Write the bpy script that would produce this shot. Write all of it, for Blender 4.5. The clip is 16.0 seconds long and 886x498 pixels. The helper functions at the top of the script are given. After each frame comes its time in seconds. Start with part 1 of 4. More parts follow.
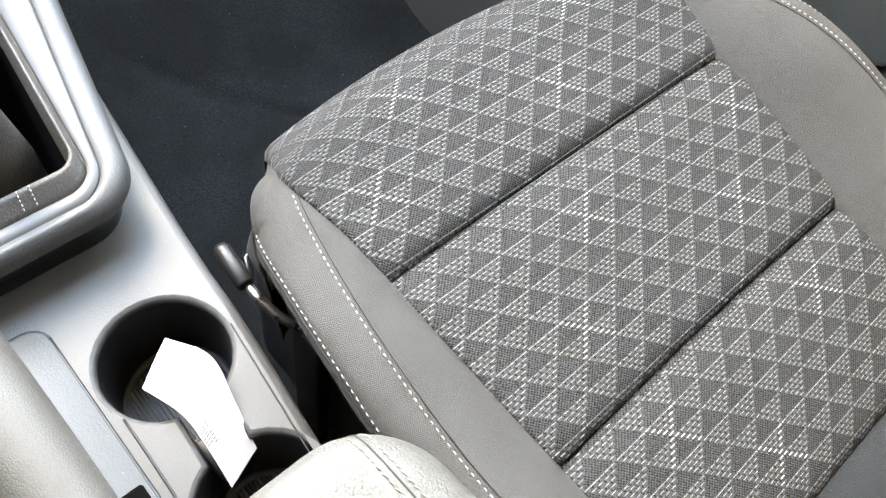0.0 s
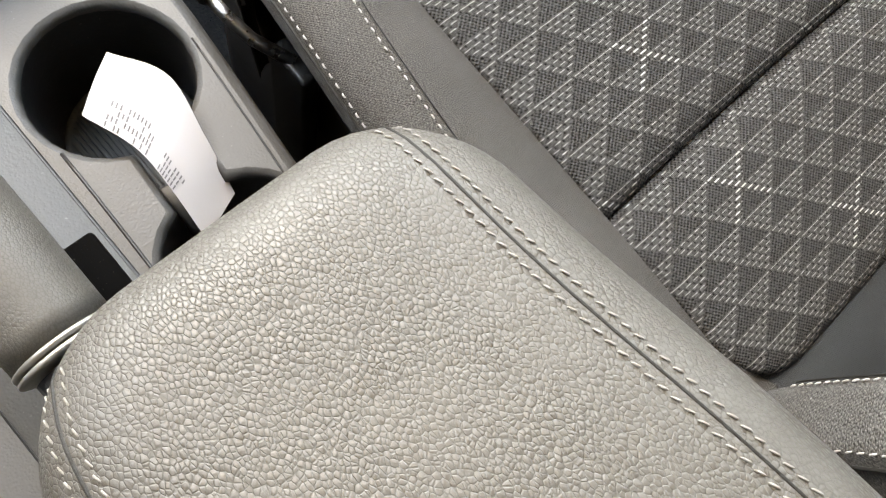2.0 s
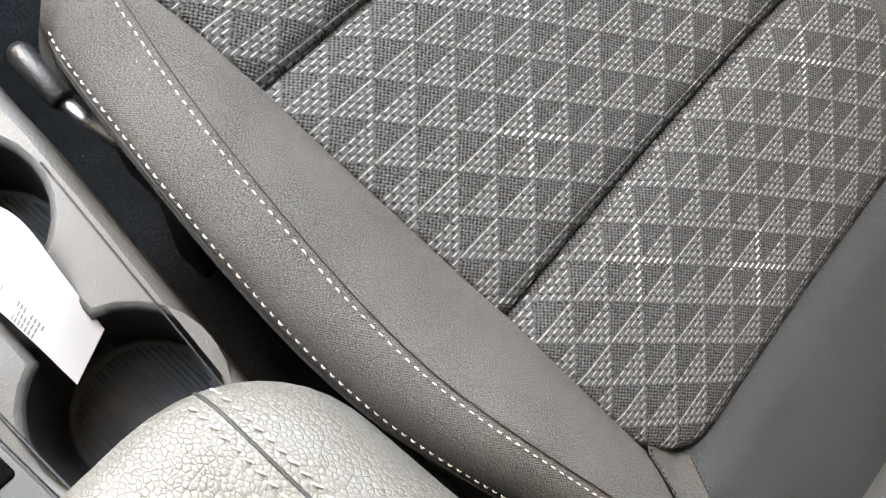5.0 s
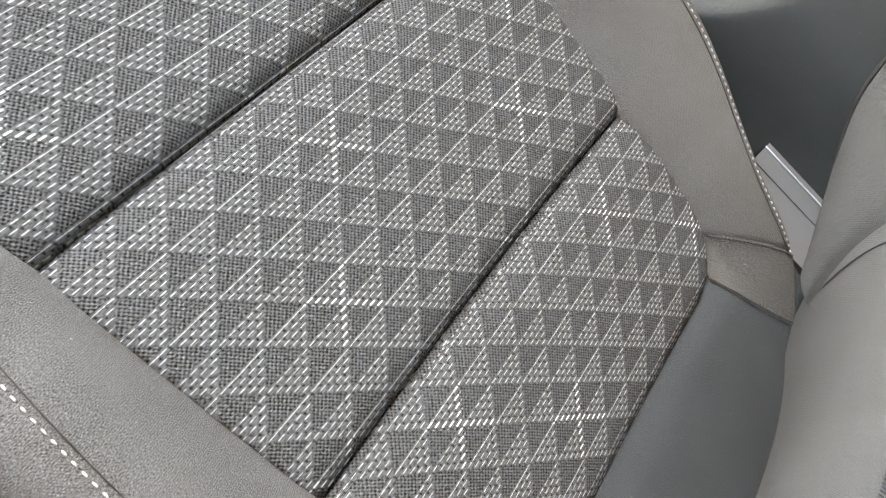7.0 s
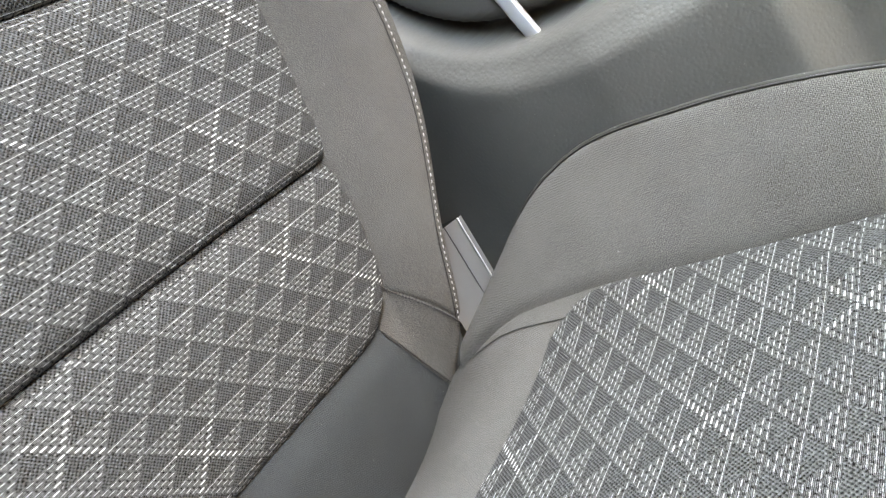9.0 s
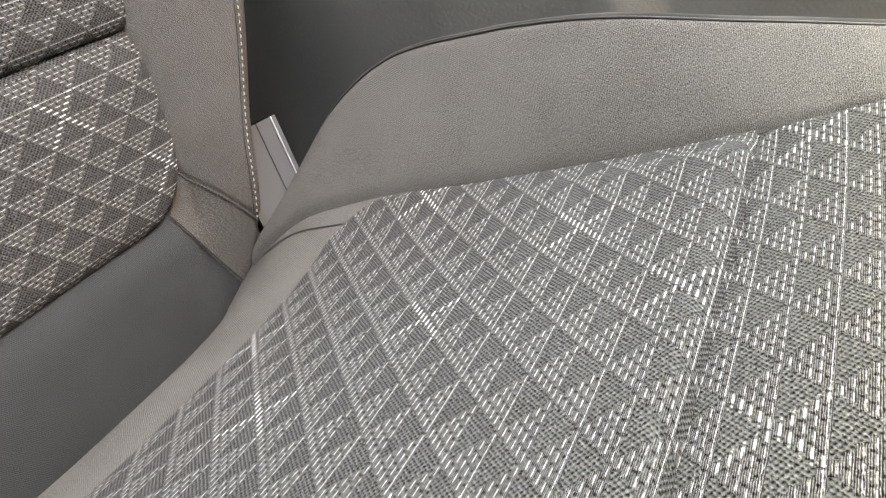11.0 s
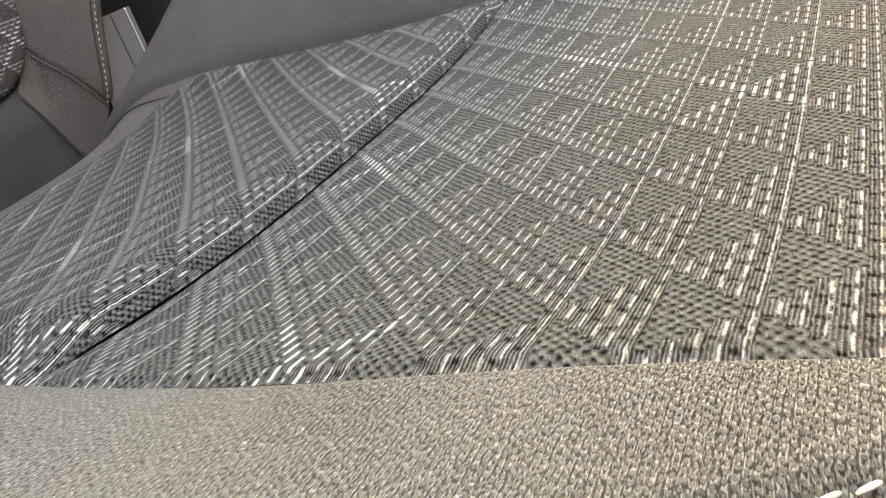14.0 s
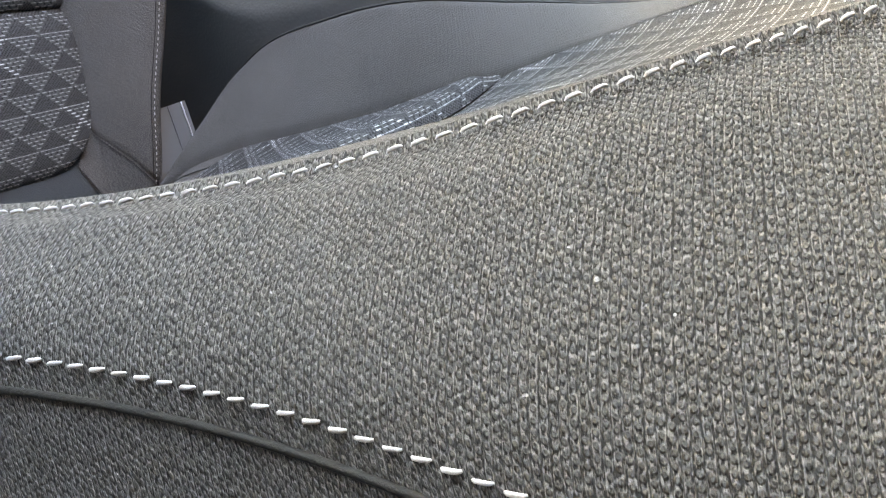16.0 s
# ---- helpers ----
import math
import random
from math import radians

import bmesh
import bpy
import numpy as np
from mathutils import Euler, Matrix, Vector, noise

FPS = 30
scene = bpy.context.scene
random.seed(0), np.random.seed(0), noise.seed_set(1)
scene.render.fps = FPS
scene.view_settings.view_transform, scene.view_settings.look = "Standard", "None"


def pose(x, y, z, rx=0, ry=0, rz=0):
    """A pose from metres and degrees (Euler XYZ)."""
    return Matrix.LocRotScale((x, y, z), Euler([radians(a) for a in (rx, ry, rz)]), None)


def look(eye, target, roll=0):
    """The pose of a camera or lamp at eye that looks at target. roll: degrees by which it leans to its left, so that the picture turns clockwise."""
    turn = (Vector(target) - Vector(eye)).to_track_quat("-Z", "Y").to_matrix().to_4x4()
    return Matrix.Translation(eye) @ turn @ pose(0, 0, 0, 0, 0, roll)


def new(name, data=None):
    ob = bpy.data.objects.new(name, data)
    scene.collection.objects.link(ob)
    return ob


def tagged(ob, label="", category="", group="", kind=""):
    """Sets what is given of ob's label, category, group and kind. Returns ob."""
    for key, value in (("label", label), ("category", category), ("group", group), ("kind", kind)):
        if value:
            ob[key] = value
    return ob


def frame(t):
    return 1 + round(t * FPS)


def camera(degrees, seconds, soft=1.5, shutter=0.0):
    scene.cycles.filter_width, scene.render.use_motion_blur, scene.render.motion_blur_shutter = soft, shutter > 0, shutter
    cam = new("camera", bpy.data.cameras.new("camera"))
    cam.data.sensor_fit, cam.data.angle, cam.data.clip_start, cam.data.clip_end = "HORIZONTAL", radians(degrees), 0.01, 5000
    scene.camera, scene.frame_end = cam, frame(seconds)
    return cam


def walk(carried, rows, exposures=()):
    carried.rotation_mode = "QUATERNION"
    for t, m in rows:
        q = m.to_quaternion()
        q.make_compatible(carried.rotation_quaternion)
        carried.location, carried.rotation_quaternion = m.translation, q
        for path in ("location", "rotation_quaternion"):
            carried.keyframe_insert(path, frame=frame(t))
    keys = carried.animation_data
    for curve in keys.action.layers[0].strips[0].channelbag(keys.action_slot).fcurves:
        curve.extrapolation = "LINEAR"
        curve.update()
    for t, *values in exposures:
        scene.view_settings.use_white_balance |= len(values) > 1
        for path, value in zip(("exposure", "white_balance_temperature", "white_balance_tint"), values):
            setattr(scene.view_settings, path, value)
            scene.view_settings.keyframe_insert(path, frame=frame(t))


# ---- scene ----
from mathutils.bvhtree import BVHTree

cam = camera(60.4, 16.0, 1.2)
PATH = [
    (0.0, pose(-0.3143, -0.0049, 0.7584, 31.51, -7.89, -41.63)),
    (0.5, pose(-0.3173, -0.0048, 0.7294, 26.90, -7.35, -40.78)),
    (1.0, pose(-0.3198, -0.0008, 0.6985, 22.47, -8.15, -41.21)),
    (1.5, pose(-0.3158, 0.0076, 0.6733, 18.50, -9.17, -42.20)),
    (2.0, pose(-0.3168, 0.0067, 0.6622, 16.30, -10.05, -41.85)),
    (2.5, pose(-0.3169, 0.0038, 0.6557, 14.76, -10.90, -41.28)),
    (3.0, pose(-0.3164, 0.0024, 0.6535, 13.73, -11.81, -40.97)),
    (3.2, pose(-0.3165, 0.0018, 0.6515, 13.61, -12.24, -41.04)),
    (5.3, pose(-0.2558, 0.0363, 0.6667, 17.03, -13.38, -50.11)),
    (5.5, pose(-0.2556, 0.0369, 0.6609, 19.54, -14.56, -51.71)),
    (6.0, pose(-0.2445, 0.0407, 0.6614, 21.80, -16.41, -52.88)),
    (6.5, pose(-0.2363, 0.0422, 0.6631, 24.52, -19.17, -53.59)),
    (7.0, pose(-0.2283, 0.0388, 0.6664, 26.26, -22.65, -54.42)),
    (7.5, pose(-0.2201, 0.0379, 0.6791, 27.64, -27.26, -54.52)),
    (8.0, pose(-0.2082, 0.0331, 0.6921, 27.38, -32.90, -53.43)),
    (8.5, pose(-0.2005, 0.0272, 0.7025, 26.17, -37.91, -52.06)),
    (9.0, pose(-0.1921, 0.0182, 0.7115, 24.65, -42.46, -51.22)),
    (9.2, pose(-0.1889, 0.0131, 0.7166, 24.06, -44.18, -50.70)),
    (11.3, pose(-0.1800, -0.0338, 0.7587, 13.36, -54.28, -43.54)),
    (11.5, pose(-0.1808, -0.0390, 0.7636, 12.75, -54.77, -43.91)),
    (12.0, pose(-0.1811, -0.0502, 0.7814, 11.31, -55.46, -44.26)),
    (12.5, pose(-0.1893, -0.0632, 0.8013, 10.42, -56.00, -43.73)),
    (13.0, pose(-0.1923, -0.0742, 0.8131, 10.36, -56.29, -43.45)),
    (13.5, pose(-0.1968, -0.0885, 0.8280, 10.64, -56.50, -42.74)),
    (14.0, pose(-0.2044, -0.1024, 0.8396, 11.36, -56.67, -41.42)),
    (14.5, pose(-0.2157, -0.1174, 0.8482, 12.80, -56.53, -40.10)),
    (15.0, pose(-0.2259, -0.1264, 0.8532, 14.04, -56.34, -38.94)),
    (15.5, pose(-0.2356, -0.1359, 0.8618, 15.20, -55.47, -37.20)),
    (16.0, pose(-0.2431, -0.1487, 0.8682, 18.00, -54.38, -35.64)),
]
walk(cam, PATH, [
    (0.0, 6.08, 12000, 13), (1.0, 5.58, 12900, 14), (2.0, 5.22, 13800, 15), (3.0, 5.12, 14000, 16), (5.5, 5.87, 12200, 14), (9.0, 5.89, 11900, 13),
    (12.0, 5.34, 14200, 22), (13.0, 5.04, 13000, 21.5), (14.0, 4.87, 11800, 21), (14.5, 4.70, 10400, 20), (16.0, 4.90, 8900, 19)])

# ---- world and light ----
sky = bpy.data.worlds.new("sky")
scene.world = sky
sky.use_nodes = True
sky_tree = sky.node_tree
sky_tex = sky_tree.nodes.new("ShaderNodeTexSky")
sky_tex.sky_type = "NISHITA"
sky_tex.sun_disc = False
sky_tex.sun_elevation = radians(40)
sky_tex.dust_density = 0.0
sky_tex.air_density = 1.0
sky_tex.ozone_density = 0.6
sky_tex.sun_rotation = radians(4)
sky_tree.links.new(sky_tex.outputs[0], sky_tree.nodes["Background"].inputs[0])
sky_tree.nodes["Background"].inputs[1].default_value = 0.15
sun_data = bpy.data.lights.new("sun", "SUN")
sun_data.energy = 0.13
sun_data.angle = radians(25)
sun_data.color = (0.96, 0.98, 1.0)
sun = new("sun", sun_data)
sun.matrix_world = look((0.2, 3.0, 3.4), (0, 0, 0.3))


# ---- material tools ----
class Nodes:
    """A short way to write node materials."""

    def __init__(self, name):
        self.mat = bpy.data.materials.new(name)
        self.mat.use_nodes = True
        self.tree = self.mat.node_tree
        self.bsdf = self.tree.nodes["Principled BSDF"]

    def add(self, kind, **values):
        node = self.tree.nodes.new(kind)
        for key, value in values.items():
            setattr(node, key, value)
        return node

    def put(self, socket, value):
        if hasattr(value, "is_linked"):
            self.tree.links.new(value, socket)
        else:
            socket.default_value = value

    def math(self, op, a, b=0.0, c=0.0):
        node = self.add("ShaderNodeMath", operation=op)
        for socket, value in zip(node.inputs, (a, b, c)):
            self.put(socket, value)
        return node.outputs[0]

    def less(self, a, b, soft=0.0):
        """1 where a < b, with a soft edge."""
        if not soft:
            return self.math("LESS_THAN", a, b)
        node = self.add("ShaderNodeMapRange")
        self.put(node.inputs[0], self.math("SUBTRACT", b, a))
        for k, value in enumerate((-soft, soft, 0.0, 1.0)):
            node.inputs[1 + k].default_value = value
        return node.outputs[0]

    def mix(self, factor, a, b):
        node = self.add("ShaderNodeMix", data_type="RGBA")
        self.put(node.inputs[0], factor)
        for socket, value in ((node.inputs[6], a), (node.inputs[7], b)):
            self.put(socket, (*value, 1) if isinstance(value, tuple) and len(value) == 3 else value)
        return node.outputs[2]

    def coords(self, which="Object"):
        return self.add("ShaderNodeTexCoord").outputs[which]

    def noise(self, vector, scale, detail=3.0, rough=0.55):
        node = self.add("ShaderNodeTexNoise")
        self.put(node.inputs["Vector"], vector)
        node.inputs["Scale"].default_value = scale
        node.inputs["Detail"].default_value = detail
        node.inputs["Roughness"].default_value = rough
        return node.outputs[0]

    def cells(self, vector, scale, feature="F1", jitter=1.0):
        node = self.add("ShaderNodeTexVoronoi", feature=feature)
        self.put(node.inputs["Vector"], vector)
        node.inputs["Scale"].default_value = scale
        node.inputs["Randomness"].default_value = jitter
        return node.outputs[0]

    def ramp(self, value, a, b, low=0.0, high=1.0):
        node = self.add("ShaderNodeMapRange")
        self.put(node.inputs[0], value)
        for k, v in enumerate((a, b, low, high)):
            node.inputs[1 + k].default_value = v
        return node.outputs[0]

    def soft(self, value, a, b):
        node = self.add("ShaderNodeMapRange", interpolation_type="SMOOTHERSTEP")
        self.put(node.inputs[0], value)
        node.inputs[1].default_value, node.inputs[2].default_value = a, b
        return node.outputs[0]

    def bump(self, height, distance, strength=1.0, normal=None):
        node = self.add("ShaderNodeBump")
        node.inputs["Strength"].default_value = strength
        node.inputs["Distance"].default_value = distance
        self.put(node.inputs["Height"], height)
        if normal is not None:
            self.put(node.inputs["Normal"], normal)
        return node.outputs[0]

    def done(self, color, rough, normal=None, metal=0.0, spec=0.5):
        for key, value in (("Base Color", color), ("Roughness", rough), ("Metallic", metal), ("Specular IOR Level", spec)):
            self.put(self.bsdf.inputs[key], (*value, 1) if isinstance(value, tuple) and len(value) == 3 else value)
        if normal is not None:
            self.put(self.bsdf.inputs["Normal"], normal)
        return self.mat


PITCH, RISE = 0.0265, 0.01325  # the woven triangles: width, and height of a row


def insert_fabric():
    n = Nodes("woven_insert_fabric")
    sep = n.add("ShaderNodeSeparateXYZ")
    n.tree.links.new(n.coords("UV"), sep.inputs[0])
    u, v = sep.outputs[0], sep.outputs[1]
    vn = n.math("DIVIDE", v, RISE)
    row = n.math("FLOOR", vn)
    fv = n.math("SUBTRACT", vn, row)
    un = n.math("ADD", n.math("DIVIDE", u, PITCH), n.math("MULTIPLY_ADD", row, -0.5, 0.5))
    fu = n.math("FRACT", un)
    side = n.math("ABSOLUTE", n.math("SUBTRACT", fu, 0.5))
    # five tiers in each triangle, of one to five floats, staggered by half a float
    t5 = n.math("MULTIPLY", fv, 5.0)
    tier = n.math("MINIMUM", n.math("FLOOR", t5), 4.0)
    ft = n.math("SUBTRACT", t5, tier)
    stair = n.less(side, n.math("MULTIPLY_ADD", tier, 0.1, 0.098), 0.008)
    cell = n.math("FRACT", n.math("MULTIPLY_ADD", tier, 0.5, n.math("MULTIPLY", fu, 5.0)))
    lean = n.math("MULTIPLY_ADD", n.math("SUBTRACT", ft, 0.5), 0.16, n.math("SUBTRACT", cell, 0.5))
    far = n.math("ABSOLUTE", lean)
    across = n.math("ABSOLUTE", n.math("SUBTRACT", ft, 0.5))
    crepe_uv = n.add("ShaderNodeVectorMath", operation="MULTIPLY")
    n.tree.links.new(n.coords("UV"), crepe_uv.inputs[0])
    crepe_uv.inputs[1].default_value = (0.6, 1.0, 1.0)
    crepe = n.ramp(n.noise(crepe_uv.outputs[0], 900.0, 2.0, 0.6), 0.32, 0.68, -1.0, 1.0)
    line = n.less(n.math("ABSOLUTE", n.math("SUBTRACT", ft, 0.62)), n.math("MULTIPLY_ADD", crepe, 0.03, 0.075), 0.045)
    dash = n.ramp(far, 0.24, 0.38, 1.0, 0.0)
    floats = n.math("MULTIPLY", n.math("MULTIPLY", line, dash), stair)
    # every second row of triangles has an unbroken thread along its base
    even = n.math("LESS_THAN", n.math("ABSOLUTE", n.math("MODULO", row, 2.0)), 0.5)
    last = n.math("GREATER_THAN", tier, 3.5)
    unbroken = n.math("MULTIPLY", n.math("MULTIPLY", even, last), n.math("MULTIPLY", line, n.less(side, 0.46)))
    solid = n.math("MULTIPLY", unbroken, n.ramp(far, 0.36, 0.44, 0.34, 1.0))
    # crossed strokes on a wide zigzag of vertices: the floats along them are whiter
    vj = n.math("DIVIDE", v, 4 * RISE)
    j = n.math("ROUND", vj)
    dv = n.math("ABSOLUTE", n.math("MULTIPLY", n.math("SUBTRACT", vj, j), 4.0))
    jm = n.math("FLOORED_MODULO", j, 4.0)
    shift = n.math("ADD", n.math("MULTIPLY", n.math("COMPARE", jm, 1.0, 0.2), 2.0), n.math("MULTIPLY", n.math("COMPARE", jm, 3.0, 0.2), 4.0))
    uj = n.math("DIVIDE", n.math("SUBTRACT", n.math("DIVIDE", u, PITCH), shift), 6.0)
    du = n.math("ABSOLUTE", n.math("MULTIPLY", n.math("SUBTRACT", uj, n.math("ROUND", uj)), 12.0))
    arm = n.math("MULTIPLY", n.less(n.math("ABSOLUTE", n.math("SUBTRACT", du, dv)), 0.20, 0.02), n.math("LESS_THAN", dv, 1.0))
    stroke = n.math("MULTIPLY", n.less(n.math("ABSOLUTE", n.math("SUBTRACT", ft, 0.58)), 0.13, 0.06), n.ramp(far, 0.34, 0.44, 1.0, 0.1))
    star = n.math("MULTIPLY", n.math("MULTIPLY", arm, stroke), n.math("MULTIPLY_ADD", stair, 0.75, 0.25))
    # each float is a bundle of fine yarns with a dark pit at its ends
    yarn = n.math("SINE", n.math("ADD", n.math("MULTIPLY", v, 2 * math.pi * 22 / RISE), n.math("MULTIPLY", crepe, 1.0)))
    ends = n.math("MULTIPLY", n.less(0.42, far, 0.06), n.less(n.math("ABSOLUTE", n.math("SUBTRACT", ft, 0.25)), 0.20, 0.10))
    furrow = n.less(0.43, across, 0.05)
    # the ground: rounded beads of yarn in staggered rows
    wave_u = n.math("COSINE", n.math("MULTIPLY_ADD", crepe, 0.5, n.math("MULTIPLY", u, 2 * math.pi * 12 / PITCH)))
    wave_v = n.math("COSINE", n.math("ADD", n.math("MULTIPLY", crepe, 0.5), n.math("ADD", n.math("MULTIPLY", v, 2 * math.pi * 6 / RISE), n.math("MULTIPLY", u, 2 * math.pi * 2 / PITCH))))
    bead = n.math("SQRT", n.math("MAXIMUM", n.math("MULTIPLY_ADD", n.math("MULTIPLY", wave_u, wave_v), 0.5, 0.5), 0.0))
    bead_part = n.math("MULTIPLY_ADD", crepe, 0.30, n.math("MULTIPLY_ADD", bead, 1.1, -0.03))
    hatch_part = n.math("ADD", n.math("MULTIPLY_ADD", yarn, 0.36, 0.88), n.math("MULTIPLY_ADD", crepe, 0.35, n.math("ADD", n.math("MULTIPLY", ends, -0.8), n.math("MULTIPLY", furrow, -0.1))))
    swap = n.add("ShaderNodeMix", data_type="FLOAT")
    n.put(swap.inputs[0], stair)
    n.put(swap.inputs[2], bead_part)
    n.put(swap.inputs[3], hatch_part)
    weave = swap.outputs[0]
    hole = n.ramp(weave, 0.15, 1.5)
    grain = n.noise(n.coords("UV"), 900.0, 2.0)
    cloud = n.noise(n.coords("Object"), 14.0, 3.0)
    dark = n.mix(hole, (0.003, 0.003, 0.003), (0.105, 0.104, 0.102))
    pale = n.mix(hole, (0.004, 0.004, 0.004), (0.145, 0.143, 0.140))
    ground = n.mix(stair, dark, pale)
    ground = n.mix(n.ramp(cloud, 0.3, 0.7, 0.0, 0.12), ground, (0.05, 0.05, 0.052))
    thread = n.math("MULTIPLY", n.math("MAXIMUM", floats, solid), n.ramp(grain, 0.3, 0.7, 0.65, 1.0))
    color = n.mix(n.math("MULTIPLY", thread, 0.44), ground, (0.8, 0.79, 0.76))
    color = n.mix(n.math("MULTIPLY", star, 0.58), color, (0.85, 0.84, 0.81))
    white = n.math("MAXIMUM", thread, star)
    height = n.math("ADD", n.math("MULTIPLY", weave, 0.8), n.math("MULTIPLY", white, 0.5))
    rough = n.math("SUBTRACT", 0.8, n.math("MULTIPLY", white, 0.4))
    return n.done(color, rough, n.bump(height, 0.0011, 1.0), spec=n.math("MULTIPLY_ADD", white, 0.23, 0.02))


def plain_fabric(name, base, cell=0.00088):
    """Plain woven bolster cloth: staggered flat knots of yarn with bright filaments and dark slits between them."""
    n = Nodes(name)
    sep = n.add("ShaderNodeSeparateXYZ")
    n.tree.links.new(n.coords("UV"), sep.inputs[0])
    u, v = sep.outputs[0], sep.outputs[1]
    sway = n.ramp(n.noise(n.coords("UV"), 600.0, 2.0), 0.25, 0.75, -0.07, 0.07)
    across = n.math("ADD", n.math("DIVIDE", v, cell), sway)
    line = n.math("FLOOR", across)
    a = n.math("SUBTRACT", n.math("FRACT", across), 0.5)
    along = n.math("ADD", n.math("MULTIPLY_ADD", line, 0.5, n.math("DIVIDE", u, cell * 1.3)), sway)
    b = n.math("SUBTRACT", n.math("FRACT", n.math("MULTIPLY_ADD", a, 0.25, along)), 0.5)
    away = n.math("SQRT", n.math("ADD", n.math("MULTIPLY", n.math("MULTIPLY", a, a), 1.2), n.math("MULTIPLY", b, b)))
    knot = n.ramp(away, 0.24, 0.42, 1.0, 0.0)
    drawn = n.add("ShaderNodeVectorMath", operation="MULTIPLY")
    n.tree.links.new(n.coords("UV"), drawn.inputs[0])
    drawn.inputs[1].default_value = (0.30, 1.0, 1.0)
    strand = n.ramp(n.noise(drawn.outputs[0], 3600.0, 1.0), 0.41, 0.64)
    slit = n.ramp(n.math("ABSOLUTE", a), 0.38, 0.5, 1.0, 0.1)
    fuzz = n.noise(n.coords("Object"), 1500.0, 2.0)
    cloud = n.noise(n.coords("Object"), 22.0, 4.0)
    lint = n.ramp(n.noise(n.coords("Object"), 900.0, 0.0), 0.87, 0.90)
    gap = n.mix(n.math("MULTIPLY", strand, slit), tuple(c * 0.16 for c in base), tuple(c * 1.5 for c in base))
    yarn = n.mix(n.ramp(fuzz, 0.3, 0.7), tuple(c * 0.50 for c in base), tuple(c * 0.86 for c in base))
    color = n.mix(knot, gap, yarn)
    color = n.mix(n.ramp(cloud, 0.35, 0.7, 0.0, 0.22), color, tuple(c * 1.1 for c in base))
    color = n.mix(n.math("MULTIPLY", lint, 0.5), color, (0.45, 0.44, 0.42))
    height = n.math("ADD", n.math("MULTIPLY", knot, 0.5), n.math("MULTIPLY_ADD", strand, 0.3, n.math("MULTIPLY", fuzz, 0.5)))
    return n.done(color, 0.85, n.bump(height, 0.00045, 1.0), spec=0.03)


def leather(name, base, scale=330.0, depth=0.0006):
    n = Nodes(name)
    xyz = n.coords("Object")
    warp = n.add("ShaderNodeVectorMath", operation="MULTIPLY_ADD")
    noise_node = n.add("ShaderNodeTexNoise")
    n.tree.links.new(xyz, noise_node.inputs["Vector"])
    noise_node.inputs["Scale"].default_value = 120.0
    n.tree.links.new(noise_node.outputs[1], warp.inputs[0])
    warp.inputs[1].default_value = (0.0009, 0.0009, 0.0009)
    n.tree.links.new(xyz, warp.inputs[2])
    longer = n.add("ShaderNodeMapping")
    n.tree.links.new(warp.outputs[0], longer.inputs["Vector"])
    longer.inputs["Rotation"].default_value = (0, 0, radians(40))
    longer.inputs["Scale"].default_value = (1.0, 0.72, 0.8)
    away = n.cells(longer.outputs[0], scale, "F1", 0.85)
    edge = n.cells(longer.outputs[0], scale, "DISTANCE_TO_EDGE", 0.85)
    dome = n.math("SUBTRACT", 1.0, n.math("MULTIPLY", n.math("POWER", away, 1.6), 1.2))
    fine = n.noise(xyz, scale * 3.0, 2.0)
    cloud = n.noise(xyz, 18.0, 3.0)
    patch = n.ramp(n.noise(xyz, 45.0, 2.0), 0.35, 0.65, 0.55, 1.0)
    color = n.mix(n.ramp(edge, 0.0, 0.10), tuple(c * 0.72 for c in base), base)
    color = n.mix(n.ramp(cloud, 0.3, 0.7, 0.0, 0.3), color, tuple(c * 1.15 for c in base))
    crease = n.soft(edge, 0.0, 0.16)
    height = n.math("ADD", n.math("MULTIPLY", n.math("MULTIPLY_ADD", crease, 0.25, n.math("MULTIPLY", dome, 0.75)), patch), n.math("MULTIPLY", fine, 0.14))
    rough = n.ramp(edge, 0.0, 0.3, 0.6, 0.40)
    return n.done(color, rough, n.bump(height, depth, 0.9), spec=0.5)


def plastic(name, base, rough=0.5, grain=700.0, depth=0.0003, spec=0.5):
    n = Nodes(name)
    xyz = n.coords("Object")
    bumps = n.math("ADD", n.cells(xyz, grain, "SMOOTH_F1"), n.math("MULTIPLY", n.noise(xyz, grain * 0.6, 2.0), 0.6))
    cloud = n.noise(xyz, 25.0, 4.0)
    dust = n.ramp(n.noise(xyz, 700.0, 1.0), 0.72, 0.8)
    color = n.mix(n.ramp(cloud, 0.3, 0.7), tuple(c * 0.9 for c in base), tuple(c * 1.1 for c in base))
    color = n.mix(n.math("MULTIPLY", dust, 0.12), color, (0.4, 0.39, 0.37))
    return n.done(color, n.ramp(cloud, 0.3, 0.7, rough - 0.05, rough + 0.07), n.bump(bumps, depth, 0.6), spec=spec)


def carpet():
    n = Nodes("carpet")
    xyz = n.coords("Object")
    tuft = n.noise(xyz, 420.0, 4.0, 0.7)
    cloud = n.noise(xyz, 9.0, 3.0)
    speck = n.ramp(n.noise(xyz, 300.0, 0.0), 0.865, 0.89)
    color = n.mix(n.ramp(tuft, 0.3, 0.7), (0.008, 0.0088, 0.0095), (0.034, 0.036, 0.038))
    color = n.mix(n.ramp(cloud, 0.40, 0.62, 0.0, 0.65), color, (0.012, 0.0118, 0.011))
    color = n.mix(n.math("MULTIPLY", speck, 0.25), color, (0.3, 0.3, 0.3))
    return n.done(color, 0.95, n.bump(tuft, 0.003, 0.9), spec=0.0)


